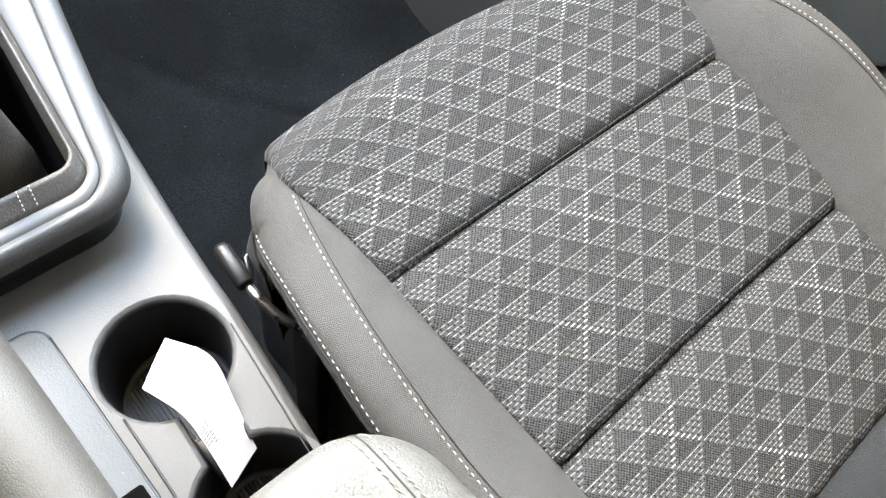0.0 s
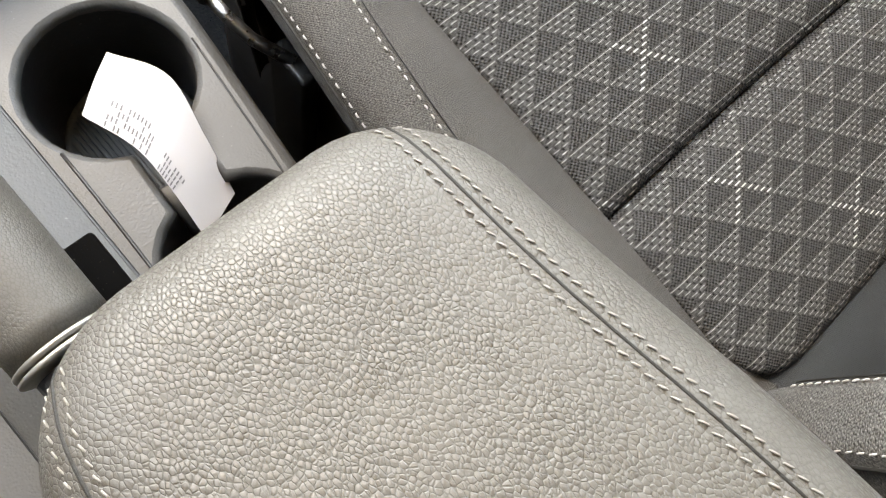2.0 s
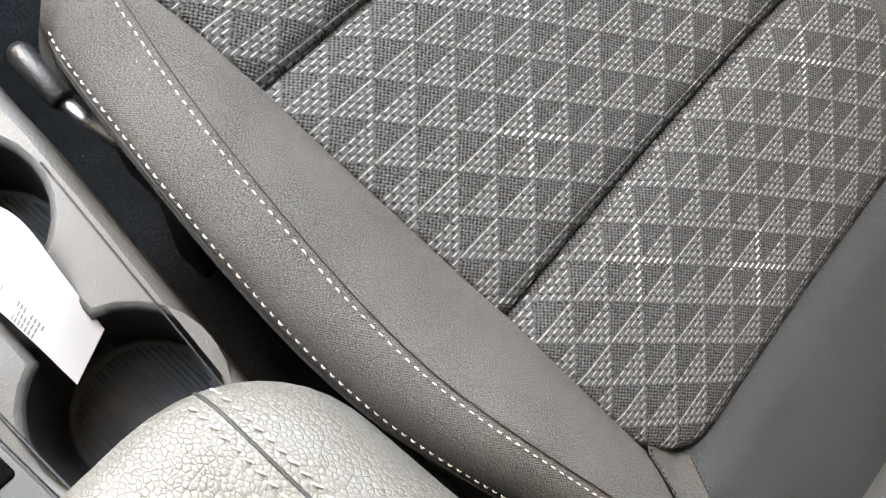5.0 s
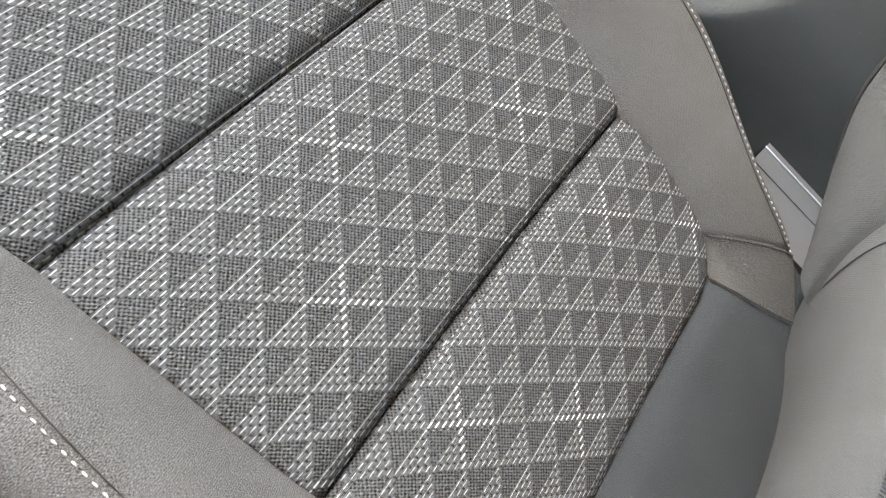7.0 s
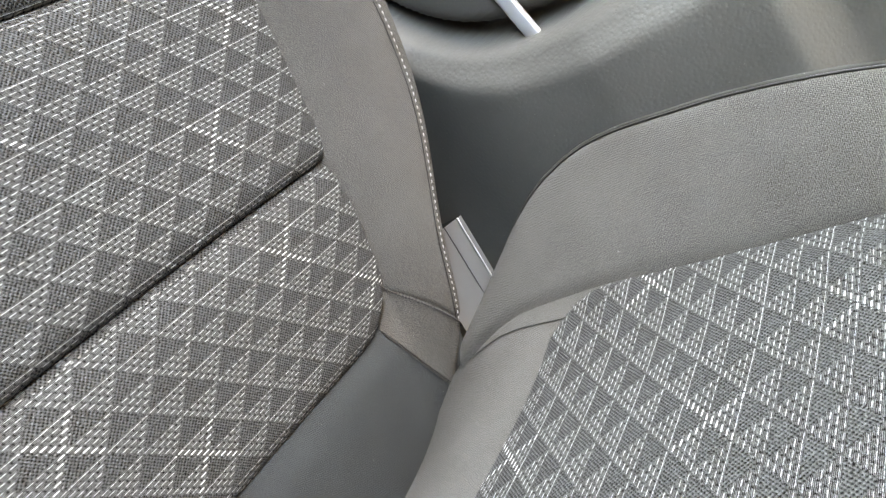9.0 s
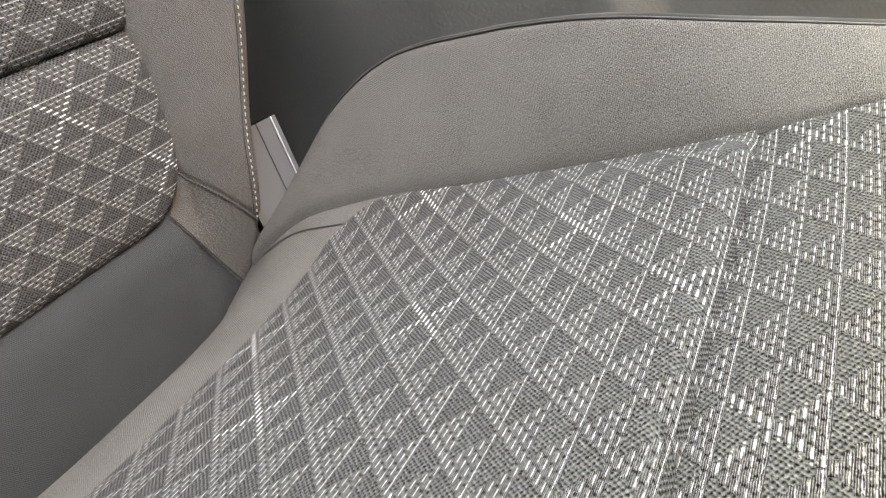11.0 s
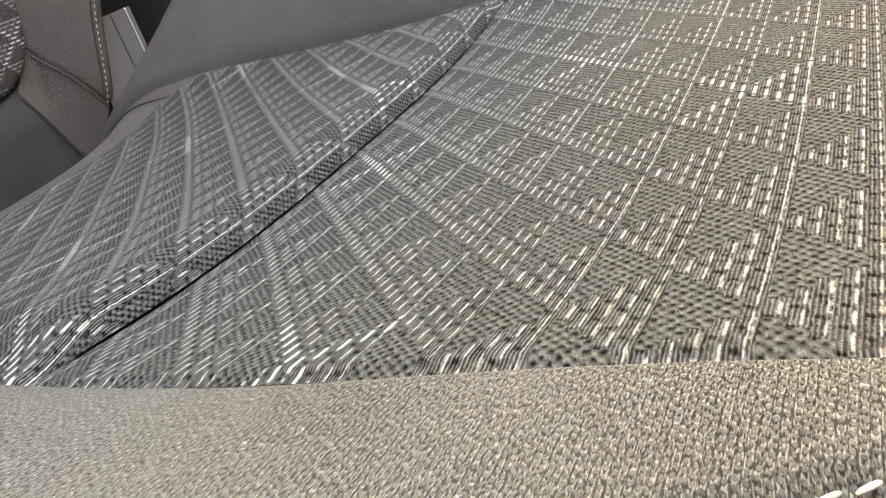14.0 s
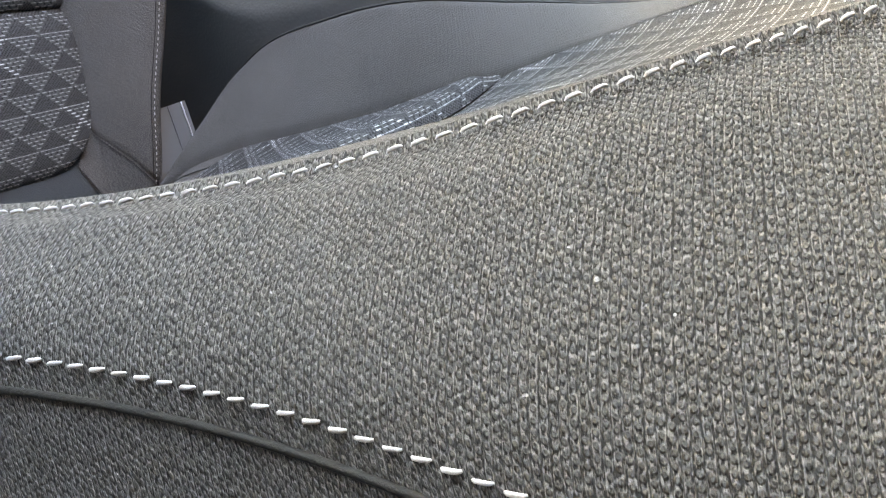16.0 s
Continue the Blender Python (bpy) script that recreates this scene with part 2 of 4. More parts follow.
def thread(name, base):
    n = Nodes(name)
    xyz = n.coords("Object")
    twist = n.noise(xyz, 2200.0, 2.0)
    color = n.mix(twist, tuple(c * 0.75 for c in base), base)
    return n.done(color, 0.6, n.bump(twist, 0.0003, 0.6), spec=0.3)


def metal(name, base, rough=0.35, metallic=0.9):
    n = Nodes(name)
    xyz = n.coords("Object")
    haze = n.noise(xyz, 160.0, 3.0)
    color = n.mix(haze, tuple(c * 0.9 for c in base), base)
    return n.done(color, n.ramp(haze, 0.3, 0.7, rough - 0.06, rough + 0.08), n.bump(haze, 0.0001, 0.3), metal=metallic)


def paper():
    n = Nodes("receipt_paper")
    xyz = n.coords("Object")
    fibre = n.noise(xyz, 500.0, 3.0)
    cloud = n.noise(xyz, 40.0, 2.0)
    color = n.mix(cloud, (0.40, 0.383, 0.39), (0.44, 0.43, 0.423))
    return n.done(color, 0.7, n.bump(fibre, 0.0001, 0.4), spec=0.3)


MAT_INSERT = insert_fabric()
MAT_BOLSTER = plain_fabric("bolster_fabric", (0.112, 0.106, 0.1))
MAT_REAR = plain_fabric("rear_band_fabric", (0.064, 0.0685, 0.071))
MAT_LEATHER = leather("armrest_leather", (0.068, 0.062, 0.055), 1000.0, 0.00030)
MAT_GRIP = leather("grip_leather", (0.070, 0.064, 0.056), 1050.0, 0.00022)
MAT_BOOT = leather("gaiter_leather", (0.062, 0.057, 0.052), 500.0, 0.0003)
MAT_CONSOLE = plastic("console_plastic", (0.0545, 0.0535, 0.0515), 0.46, 900.0, 0.00020, 0.4)
MAT_DARK = plastic("dark_plastic", (0.022, 0.022, 0.023), 0.4)
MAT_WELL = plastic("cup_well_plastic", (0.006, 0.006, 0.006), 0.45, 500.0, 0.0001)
MAT_DOOR = plastic("door_plastic", (0.064, 0.061, 0.057), 0.5, 420.0, 0.0004)
# near-black matte: the shade inside holes, put into the colour
MAT_HOLE_SHADE = plastic("slot_shadow_black", (0.003, 0.003, 0.003), 0.9, 500.0, 0.0001, 0.02)
MAT_MAT = plastic("rubber_mat", (0.060, 0.063, 0.066), 0.6, 800.0, 0.0001, 0.3)
MAT_CARPET = carpet()
MAT_THREAD = thread("pale_thread", (0.42, 0.395, 0.375))
MAT_ARM_THREAD = thread("armrest_thread", (0.24, 0.225, 0.205))
MAT_SEAM = thread("dark_seam", (0.015, 0.014, 0.013))
MAT_GREY_THREAD = thread("grey_thread", (0.2, 0.195, 0.19))
MAT_SATIN = metal("satin_silver", (0.55, 0.56, 0.58), 0.4, 0.6)
MAT_TRIM = metal("satin_grey_trim", (0.065, 0.066, 0.067), 0.5, 0.0)
MAT_PLATE = metal("satin_dark_plate", (0.13, 0.13, 0.133), 0.35, 0.4)
MAT_FRAME = plastic("frame_plastic", (0.05, 0.05, 0.05), 0.5)
MAT_BLACK = plastic("black_plastic", (0.008, 0.008, 0.008), 0.45)
MAT_COLLAR = metal("collar_metal", (0.32, 0.31, 0.29), 0.45, 0.7)
MAT_STEEL = metal("steel", (0.35, 0.35, 0.35), 0.3, 1.0)
MAT_PAPER = paper()
MAT_INK = thread("receipt_ink", (0.16, 0.155, 0.165))
MAT_LINER = plastic("headliner", (0.45, 0.44, 0.42), 0.9, 500.0, 0.0004, 0.1)


# ---- mesh tools ----
def smoothstep(a, b, x):
    t = np.clip((np.asarray(x, float) - a) / (b - a), 0, 1)
    return t * t * (3 - 2 * t)


def curve_at(keys, values, x):
    """A smooth curve through a few design stations."""
    keys, values, x = np.asarray(keys, float), np.asarray(values, float), np.asarray(x, float)
    slope = np.gradient(values, keys)
    k = np.clip(np.searchsorted(keys, x) - 1, 0, len(keys) - 2)
    w = keys[k + 1] - keys[k]
    t = np.clip((x - keys[k]) / w, 0, 1)
    return ((2 * t**3 - 3 * t**2 + 1) * values[k] + (t**3 - 2 * t**2 + t) * w * slope[k]
            + (3 * t**2 - 2 * t**3) * values[k + 1] + (t**3 - t**2) * w * slope[k + 1])


def holder(name, place, label, category, group="", kind=""):
    ob = new(name)
    ob.location = place
    ob.empty_display_size = 0.05
    return tagged(ob, label, category, group, kind)


def base_of(ob):
    """Where an object without turns sits in the world."""
    base = Vector((0, 0, 0))
    while ob is not None:
        base += ob.location
        ob = ob.parent
    return base


def keep(name, mesh, material, parent=None, label=""):
    """Link a mesh as one object, in world places, under its thing."""
    mesh.materials.append(material)
    ob = new(name, mesh)
    if parent is not None:
        ob.parent = parent
        ob.location = -base_of(parent)
    return tagged(ob, label) if label else ob


def part(name, bm, material, parent=None, label="", smooth=True):
    mesh = bpy.data.meshes.new(name)
    bmesh.ops.recalc_face_normals(bm, faces=bm.faces)
    bm.to_mesh(mesh)
    bm.free()
    if smooth:
        mesh.shade_smooth()
    return keep(name, mesh, material, parent, label)


def sheet(name, xyz, uv, material, parent=None, label="", closed=False):
    """A smooth grid: xyz is an array (rows, columns, 3), uv an array (rows, columns, 2) in metres."""
    rows, cols = xyz.shape[:2]
    idx = np.arange(rows * cols).reshape(rows, cols)
    if closed:
        idx = np.concatenate([idx, idx[:, :1]], 1)
    quads = np.stack([idx[:-1, :-1], idx[:-1, 1:], idx[1:, 1:], idx[1:, :-1]], -1).reshape(-1, 4)
    mesh = bpy.data.meshes.new(name)
    mesh.from_pydata(xyz.reshape(-1, 3).tolist(), [], quads.tolist())
    layer = mesh.uv_layers.new(name="UVMap")
    layer.data.foreach_set("uv", uv.reshape(-1, 2)[quads.reshape(-1)].astype(np.float32).ravel())
    mesh.shade_smooth()
    return keep(name, mesh, material, parent, label)


def tube_verts(bm, points, radii, sides=8, caps=True):
    """A round bar along points, into bm."""
    rings = []
    points = [Vector(p) for p in points]
    for i, p in enumerate(points):
        along = (points[min(i + 1, len(points) - 1)] - points[max(i - 1, 0)]).normalized()
        q = along.to_track_quat("Z", "Y")
        r = radii[i] if hasattr(radii, "__len__") else radii
        rings.append([bm.verts.new(p + q @ Vector((r * math.cos(a), r * math.sin(a), 0))) for a in [2 * math.pi * k / sides for k in range(sides)]])
    for a, b in zip(rings, rings[1:]):
        for k in range(sides):
            bm.faces.new((a[k], a[(k + 1) % sides], b[(k + 1) % sides], b[k]))
    if caps:
        bm.faces.new(rings[0])
        bm.faces.new(rings[-1])


def tube(name, points, radii, material, parent=None, label="", sides=8):
    bm = bmesh.new()
    tube_verts(bm, points, radii, sides)
    return part(name, bm, material, parent, label)


def resample(points, spacing):
    points = np.asarray(points, float)
    d = np.r_[0, np.cumsum(np.linalg.norm(np.diff(points, axis=0), axis=1))]
    s = np.arange(spacing / 2, d[-1], spacing)
    return np.stack([np.interp(s, d, points[:, k]) for k in range(3)], 1), d[-1]


def stitch_shape(r, length):
    """One thread stitch along x, lifted a little in its middle."""
    bm = bmesh.new()
    line = [(0, 0, -r * 0.7), (length * 0.16, 0, r * 0.35), (length * 0.5, 0, r * 0.6), (length * 0.84, 0, r * 0.35), (length, 0, -r * 0.7)]
    tube_verts(bm, line, [r * 0.55, r, r * 1.08, r, r * 0.55], 6)
    return bm


def stitches(name, points, material, parent, pitch=0.0052, share=0.68, radius=0.00055, label="", skew=0.0, up=(0, 0, 1), single=False):
    """A row of thread stitches along points; single: each one a piece of its own on one mesh."""
    fine, length = resample(points, pitch / 8)
    lift = Vector(up).normalized()
    rng = random.Random(len(points) + int(length * 1e4))
    shape = stitch_shape(radius, 1.0 if not single else pitch * share)
    mesh = bpy.data.meshes.new(name)
    shape.to_mesh(mesh)
    shape.free()
    base = np.array([v.co for v in mesh.vertices])
    faces = np.array([tuple(p.vertices) + (() if len(p.vertices) > 3 else (p.vertices[0],)) for p in mesh.polygons if len(p.vertices) == 4])
    verts, quads = [], []
    if single:
        mesh.shade_smooth()
        mesh.materials.append(material)
    for k in range(int(length / pitch)):
        a, b = Vector(fine[min(k * 8, len(fine) - 1)]), Vector(fine[min(k * 8 + int(8 * share), len(fine) - 1)])
        if (b - a).length < pitch * 0.2:
            continue
        across = (b - a).normalized().cross(lift)
        a += across * (skew + rng.uniform(-0.12, 0.12) * radius)
        b -= across * (skew + rng.uniform(-0.12, 0.12) * radius)
        along = b - a
        side = along.cross(lift).normalized()
        top = side.cross(along).normalized()
        fat = rng.uniform(0.88, 1.1)
        m = Matrix((along.normalized() * (1.0 if single else along.length), -side * fat, top * fat)).transposed().to_4x4()
        m.translation = a
        if single:
            ob = new(name, mesh)
            ob.parent = parent
            ob.matrix_basis = Matrix.Translation(-base_of(parent)) @ m
        else:
            verts.append(base @ np.array(m.to_3x3()).T + np.array(a))
            quads.append(faces + len(base) * (len(verts) - 1))
    if single:
        return None
    joined = bpy.data.meshes.new(name)
    joined.from_pydata(np.concatenate(verts).tolist(), [], np.concatenate(quads).tolist())
    joined.shade_smooth()
    bpy.data.meshes.remove(mesh)
    return tagged(keep(name, joined, material, parent, label), kind="stuff")


def rounded_loop(cx, cy, hx, hy, r, steps=6, sides=14):
    """A rounded rectangle, counter-clockwise, as (x, y), with points along its straight sides."""
    out = []
    for sx, sy, a0 in ((1, 1, 0), (-1, 1, 90), (-1, -1, 180), (1, -1, 270)):
        for k in range(steps + 1):
            a = radians(a0 + 90 * k / steps)
            out.append((cx + sx * (hx - r) + r * math.cos(a), cy + sy * (hy - r) + r * math.sin(a)))
        end = out[-1]
        nx, ny = (-sy, sx)
        nxt = (cx + nx * (hx - r) + r * math.cos(radians(a0 + 90)), cy + ny * (hy - r) + r * math.sin(radians(a0 + 90)))
        for k in range(1, sides):
            out.append((end[0] + (nxt[0] - end[0]) * k / sides, end[1] + (nxt[1] - end[1]) * k / sides))
    return out


def loft(name, loops, material, parent=None, label="", cap_top=True, cap_bottom=True, smooth=True):
    """Skin over closed loops of equal length, each a list of (x, y, z)."""
    bm = bmesh.new()
    rings = [[bm.verts.new(p) for p in loop] for loop in loops]
    for a, b in zip(rings, rings[1:]):
        for k in range(len(a)):
            bm.faces.new((a[k], a[(k + 1) % len(a)], b[(k + 1) % len(b)], b[k]))
    if cap_bottom:
        bm.faces.new(rings[0])
    if cap_top:
        bm.faces.new(rings[-1])
    return part(name, bm, material, parent, label, smooth)


def block(name, center, size, material, parent=None, label="", bevel=0.004, turn=(0, 0, 0), segments=3):
    """A box with rounded edges."""
    bm = bmesh.new()
    bmesh.ops.create_cube(bm, size=1.0)
    bmesh.ops.scale(bm, vec=size, verts=bm.verts)
    if bevel:
        bmesh.ops.bevel(bm, geom=bm.edges[:], offset=bevel, segments=segments, affect="EDGES", profile=0.5)
    m = pose(*center, *turn)
    bmesh.ops.transform(bm, matrix=m, verts=bm.verts)
    return part(name, bm, material, parent, label)


# ---- the car's shell ----
def shell_box(name, center, size, material, label):
    return tagged(block(name, center, size, material, None, "", 0.01), label, "car interior", "", "structure")


def build_shell():
    carpet_xy = np.stack(np.meshgrid(np.linspace(-0.95, 0.55, 251), np.linspace(-1.3, 1.2, 417)), -1)
    x, y = carpet_xy[..., 0], carpet_xy[..., 1]
    z = 0.012 * np.sin(7 * x + 2) * np.sin(5 * y) + 0.35 * smoothstep(0.55, 1.1, y)
    crease = y - (0.606 - 1.04 * x)
    z = z - 0.012 * np.exp(-(crease / 0.008) ** 2) * smoothstep(-0.14, -0.04, x) + 0.004 * smoothstep(0.0, 0.05, crease)
    ob = sheet("floor", np.stack([x, y, z], -1), carpet_xy, MAT_CARPET)
    tagged(ob, "dark blue-grey carpet floor of the footwell", "carpet", "", "structure")
    # roof out of view; its front edge is set to limit the sky light
    shell_box("ceiling", (-0.2, -0.42, 1.2), (1.5, 1.66, 0.06), MAT_LINER, "unseen pale grey headliner that blocks sky light")
    shell_box("wall_east", (0.5, -0.05, 0.31), (0.1, 2.5, 0.82), MAT_DOOR, "dark grey outer door skin")
    shell_box("wall_north", (-0.2, 1.05, 0.40), (1.5, 0.3, 0.84), MAT_DARK, "dark plastic bulkhead behind the footwell")
    shell_box("wall_south", (-0.2, -1.3, 0.56), (1.5, 0.1, 1.22), MAT_DARK, "dark rear wall of the cabin")
    # far-side walls out of view, raised past window height to block light
    shell_box("wall_west", (-0.97, 0.455, 0.59), (0.06, 1.49, 1.18), MAT_DARK, "unseen dark front wall that blocks light from the far side")
    shell_box("wall_southwest", (-0.97, -0.795, 0.57), (0.06, 1.01, 1.14), MAT_DARK, "unseen dark rear wall that blocks light from the far side")
    # pillars added out of view; pillar_1 stands where it shades the seat's far corner
    shell_box("pillar_1", (0.5, -0.40, 0.97), (0.09, 0.34, 0.42), MAT_LINER, "unseen pale grey pillar")
    shell_box("pillar_2", (-0.93, -0.33, 0.7), (0.09, 0.14, 0.95), MAT_LINER, "unseen pale grey pillar")


build_shell()


# ---- the seat ----
def cushion_base(p):
    """Longitudinal line of the cushion: place and normal in the y-z plane, for the run p from rear to front and over the front edge."""
    p = np.asarray(p, float)
    y = p
    z = 0.36 + 0.2 * p - np.where(p < 0, 0.6 * p * p, 0)
    slope = 0.2 - np.where(p < 0, 1.2 * p, 0)
    y0, r = 0.222, 0.052
    a0 = math.atan(0.2)
    over = np.clip((p - y0) / r, 0, 1.9)
    z_top = 0.36 + 0.2 * y0
    cy, cz = y0 + r * math.sin(a0), z_top - r * math.cos(a0)
    ang = -a0 + over
    drop = np.clip(p - y0 - 1.9 * r, 0, None)
    ry, rz = cy + r * np.sin(ang) - drop * 0.25, cz + r * np.cos(ang) - drop
    y, z = np.where(p > y0, ry, y), np.where(p > y0, rz, z)
    ny, nz = np.where(p > y0, np.sin(ang), -slope / np.hypot(1, slope)), np.where(p > y0, np.cos(ang), 1 / np.hypot(1, slope))
    return y, z, ny, nz


def cushion_half(p):
    """Half width of the patterned insert."""
    return 0.150 + 0.085 * np.clip(p, -0.2, 0.24) + 0.006 * smoothstep(0.16, 0.22, p) - 0.018 * smoothstep(0.225, 0.32, p)


SEAM_1, SEAM_2, REAR_EDGE = 0.1385, 0.002, -0.118


def front_bow(x, p):
    """The cushion's front edge is curved in plan, with rounded corners."""
    corner = np.clip(np.abs(x) - 0.18, 0, 0.030) / 0.024
    return (-0.80 * x * x - 0.02 * corner ** 2) * smoothstep(0.185, 0.275, p)


def cushion_point(x, p, h):
    y, z, ny, nz = cushion_base(p)
    bow = front_bow(x, p)
    return np.stack([x + 0 * y, y + ny * h + bow, z + nz * h], -1)


def puff(d, width=0.012, depth=0.005):
    """How far a padded panel sinks towards its sewn edge."""
    return -depth * np.exp(-np.clip(d, 0, None) / width * 1.6)


def insert_panel(name, p0, p1, origin, seat, label, round_rear=False, tuck0=True, tuck1=True):
    rows, cols = int((p1 - p0) / 0.0025) + 1, 97
    s = np.linspace(-1, 1, cols)
    s = np.sign(s) * (1 - (1 - np.abs(s)) ** 1.15)
    q = np.linspace(0, 1, rows)
    q = 0.5 - 0.5 * np.cos(np.pi * q) * (0.35 + 0.65 * np.abs(np.cos(np.pi * q)) ** 0.0)
    S, Q = np.meshgrid(s, q)
    P = p0 + (p1 - p0) * Q
    half = cushion_half(P)
    if round_rear:
        d, r = np.clip(P - p0, 0, 0.045), 0.045
        half = half - r + np.sqrt(np.clip(r * r - (r - d) ** 2, 0, None))
    X = S * half
    P = P - 0.10 * X * X * (1 if not round_rear else smoothstep(p0, p1, P))
    edge = half - np.abs(X)
    h = puff(edge, 0.006, 0.003) - 0.004 * (1 - (X / 0.16) ** 2)
    if tuck0:
        h = h + puff((Q) * (p1 - p0), 0.010, 0.007)
    if tuck1:
        h = h + puff((1 - Q) * (p1 - p0), 0.018, 0.009)
    xyz = cushion_point(X, P, h)
    # the sewn rim is turned down
    rim = np.maximum(smoothstep(0.995, 1.0, np.abs(S)), np.maximum(smoothstep(0.002, 0.0, Q) if (tuck0 or round_rear) else 0, smoothstep(0.998, 1.0, Q) if tuck1 else 0))
    xyz[..., 2] -= 0.006 * rim
    uv = np.stack([X - origin[0], P * 1.02 - origin[1]], -1)
    return sheet(name, xyz, uv, MAT_INSERT, seat, label)


A_KEYS = (-0.16, -0.138, -0.08, 0.02, 0.10, 0.19, 0.235, 0.30)
A_X = (0.1582, 0.1633, 0.1778, 0.1995, 0.1981, 0.1817, 0.168, 0.1467)
A_H = (0.0134, 0.0163, 0.027, 0.029, 0.0262, 0.0083, -0.0055, -0.0142)
A_X_FAR = (0.1599, 0.1655, 0.177, 0.2064, 0.2052, 0.1859, 0.1705, 0.1485)
A_H_FAR = (0.0183, 0.0234, 0.0276, 0.0367, 0.0390, 0.0156, -0.0011, -0.0111)
D_KEYS = (-0.16, -0.05, 0.05, 0.14, 0.22, 0.30)
D_X = (0.0179, 0.0183, 0.0206, 0.0226, 0.0271, 0.0341)
D_H = (0.0187, 0.0169, 0.0130, 0.0065, 0.0150, 0.0197)


def bolster_crest(p, side):
    """The upper stitch line of a cushion bolster: its distance from the middle, and its height over the cushion."""
    return (curve_at(A_KEYS, A_X, p), curve_at(A_KEYS, A_H, p)) if side < 0 else (curve_at(A_KEYS, A_X_FAR, p), curve_at(A_KEYS, A_H_FAR, p))


def bolster_section(p, side):
    """Cross section of a cushion bolster at run p, from the insert's edge outward: (x, h, run) arrays along the last axis."""
    p = np.asarray(p, float)[..., None]
    w = cushion_half(p)
    ax, ah = bolster_crest(p, side)
    ax = np.maximum(ax, w + 0.006)
    k = np.linspace(0, 1, 17)
    x1 = w - 0.002 + (ax - w + 0.002) * k
    h1 = -0.004 + (ah + 0.004) * (1 - (1 - k) ** 2.0) * 0.75 + (ah + 0.004) * 0.25 * k
    m = np.linspace(0, 1, 13)[1:]
    fade = 1 - 0.3 * smoothstep(0.23, 0.30, p)
    bx, bh = ax + curve_at(D_KEYS, D_X, p) - 0.001, ah - curve_at(D_KEYS, D_H, p) - 0.0004
    x2 = ax + (bx - ax) * np.sin(m * math.pi / 2 * 0.86) / math.sin(math.pi / 2 * 0.86)
    h2 = ah + (bh - ah) * (1 - np.cos(m * math.pi / 2 * 0.86)) / (1 - math.cos(math.pi / 2 * 0.86))
    n = np.linspace(0, 1, 15)[1:]
    x3 = bx + 0.004 * fade * np.sin(np.clip(n / 0.2, 0, 1) * math.pi * 0.5) - 0.045 * smoothstep(0.1, 0.6, n) - 0.012 * smoothstep(0.2, 0.26, p) * n
    h3 = bh - 0.16 * n ** 1.3
    x = np.concatenate([w - 0.010, w - 0.0045, x1 + 0 * p, x2 + 0 * p, x3 + 0 * p], -1)
    h = np.concatenate([-0.030 + 0.020 * smoothstep(0.15, 0.21, p), -0.010 + 0.004 * smoothstep(0.15, 0.21, p), h1 + 0 * p, h2 + 0 * p, h3 + 0 * p], -1)
    run = np.concatenate([np.zeros_like(x[..., :1]), np.cumsum(np.hypot(np.diff(x), np.diff(h)), -1)], -1)
    return x, h, run


def cushion_bolster(side, seat):
    p = np.concatenate([np.linspace(-0.19, -0.08, 80), np.linspace(-0.078, 0.40, 97)])
    x, h, run = bolster_section(p, side)
    P = np.repeat(p[:, None], x.shape[1], 1)
    y, z, ny, nz = cushion_base(P)
    # it sinks below the corner gusset
    past = -(P + 0.088 + 1.55 * (np.minimum(x, 0.167) - 0.137))
    h = h - (0.006 * smoothstep(-0.002, 0.006, past) + 0.05 * smoothstep(0.005, 0.035, past)) * smoothstep(-0.06, -0.08, P)
    h_top = np.maximum(h, -0.03)
    bow = front_bow(x, P)
    xyz = np.stack([side * x, y + ny * h_top + bow, z + nz * h_top + (h - h_top)], -1)
    uv = np.stack([run * side, P], -1)
    ob = sheet("side_bolster", xyz, uv, MAT_BOLSTER, seat, "plain warm grey woven side bolster")
    # twin lines of thread
    q = np.linspace(-0.135, 0.213, 160)
    ax, ah = bolster_crest(q, side)
    yy, zz, ny, nz = cushion_base(q)
    line = np.stack([side * ax, yy + ny * (ah + 0.0003) + front_bow(ax, q), zz + nz * (ah + 0.0003)], -1)
    stitches("topstitch", line, MAT_THREAD, seat, 0.0045, 0.60, 0.00036, "pale thread topstitch")
    inner = line + np.array([-side * 0.0030, 0, -0.0003])
    tube("seam_cord", inner, 0.0003, MAT_SEAM, seat, "dark sewn seam line", 6)
    q = np.linspace(-0.10, 0.215, 160)
    ax, ah = bolster_crest(q, side)
    yy, zz, ny, nz = cushion_base(q)
    bx, bh = ax + curve_at(D_KEYS, D_X, q), ah - curve_at(D_KEYS, D_H, q)
    line = np.stack([side * bx, yy + ny * bh + front_bow(bx, q), zz + nz * bh], -1)
    stitches("topstitch", line, MAT_THREAD, seat, 0.0045, 0.60, 0.00036, "pale thread topstitch", 0.0, (side, 0, 0.3))
    inner = line + np.array([side * 0.0012, 0, -0.004])
    tube("seam_cord", inner, 0.0006, MAT_SEAM, seat, "dark sewn seam line", 6)
    return ob


def over_bolster(x, p, side):
    """Height of a cushion bolster's cloth at the given places."""
    sx, sh, run = bolster_section(p.ravel(), side)
    return np.array([np.interp(v, a[2:31], b[2:31]) for v, a, b in zip(x.ravel(), sx, sh)]).reshape(x.shape)


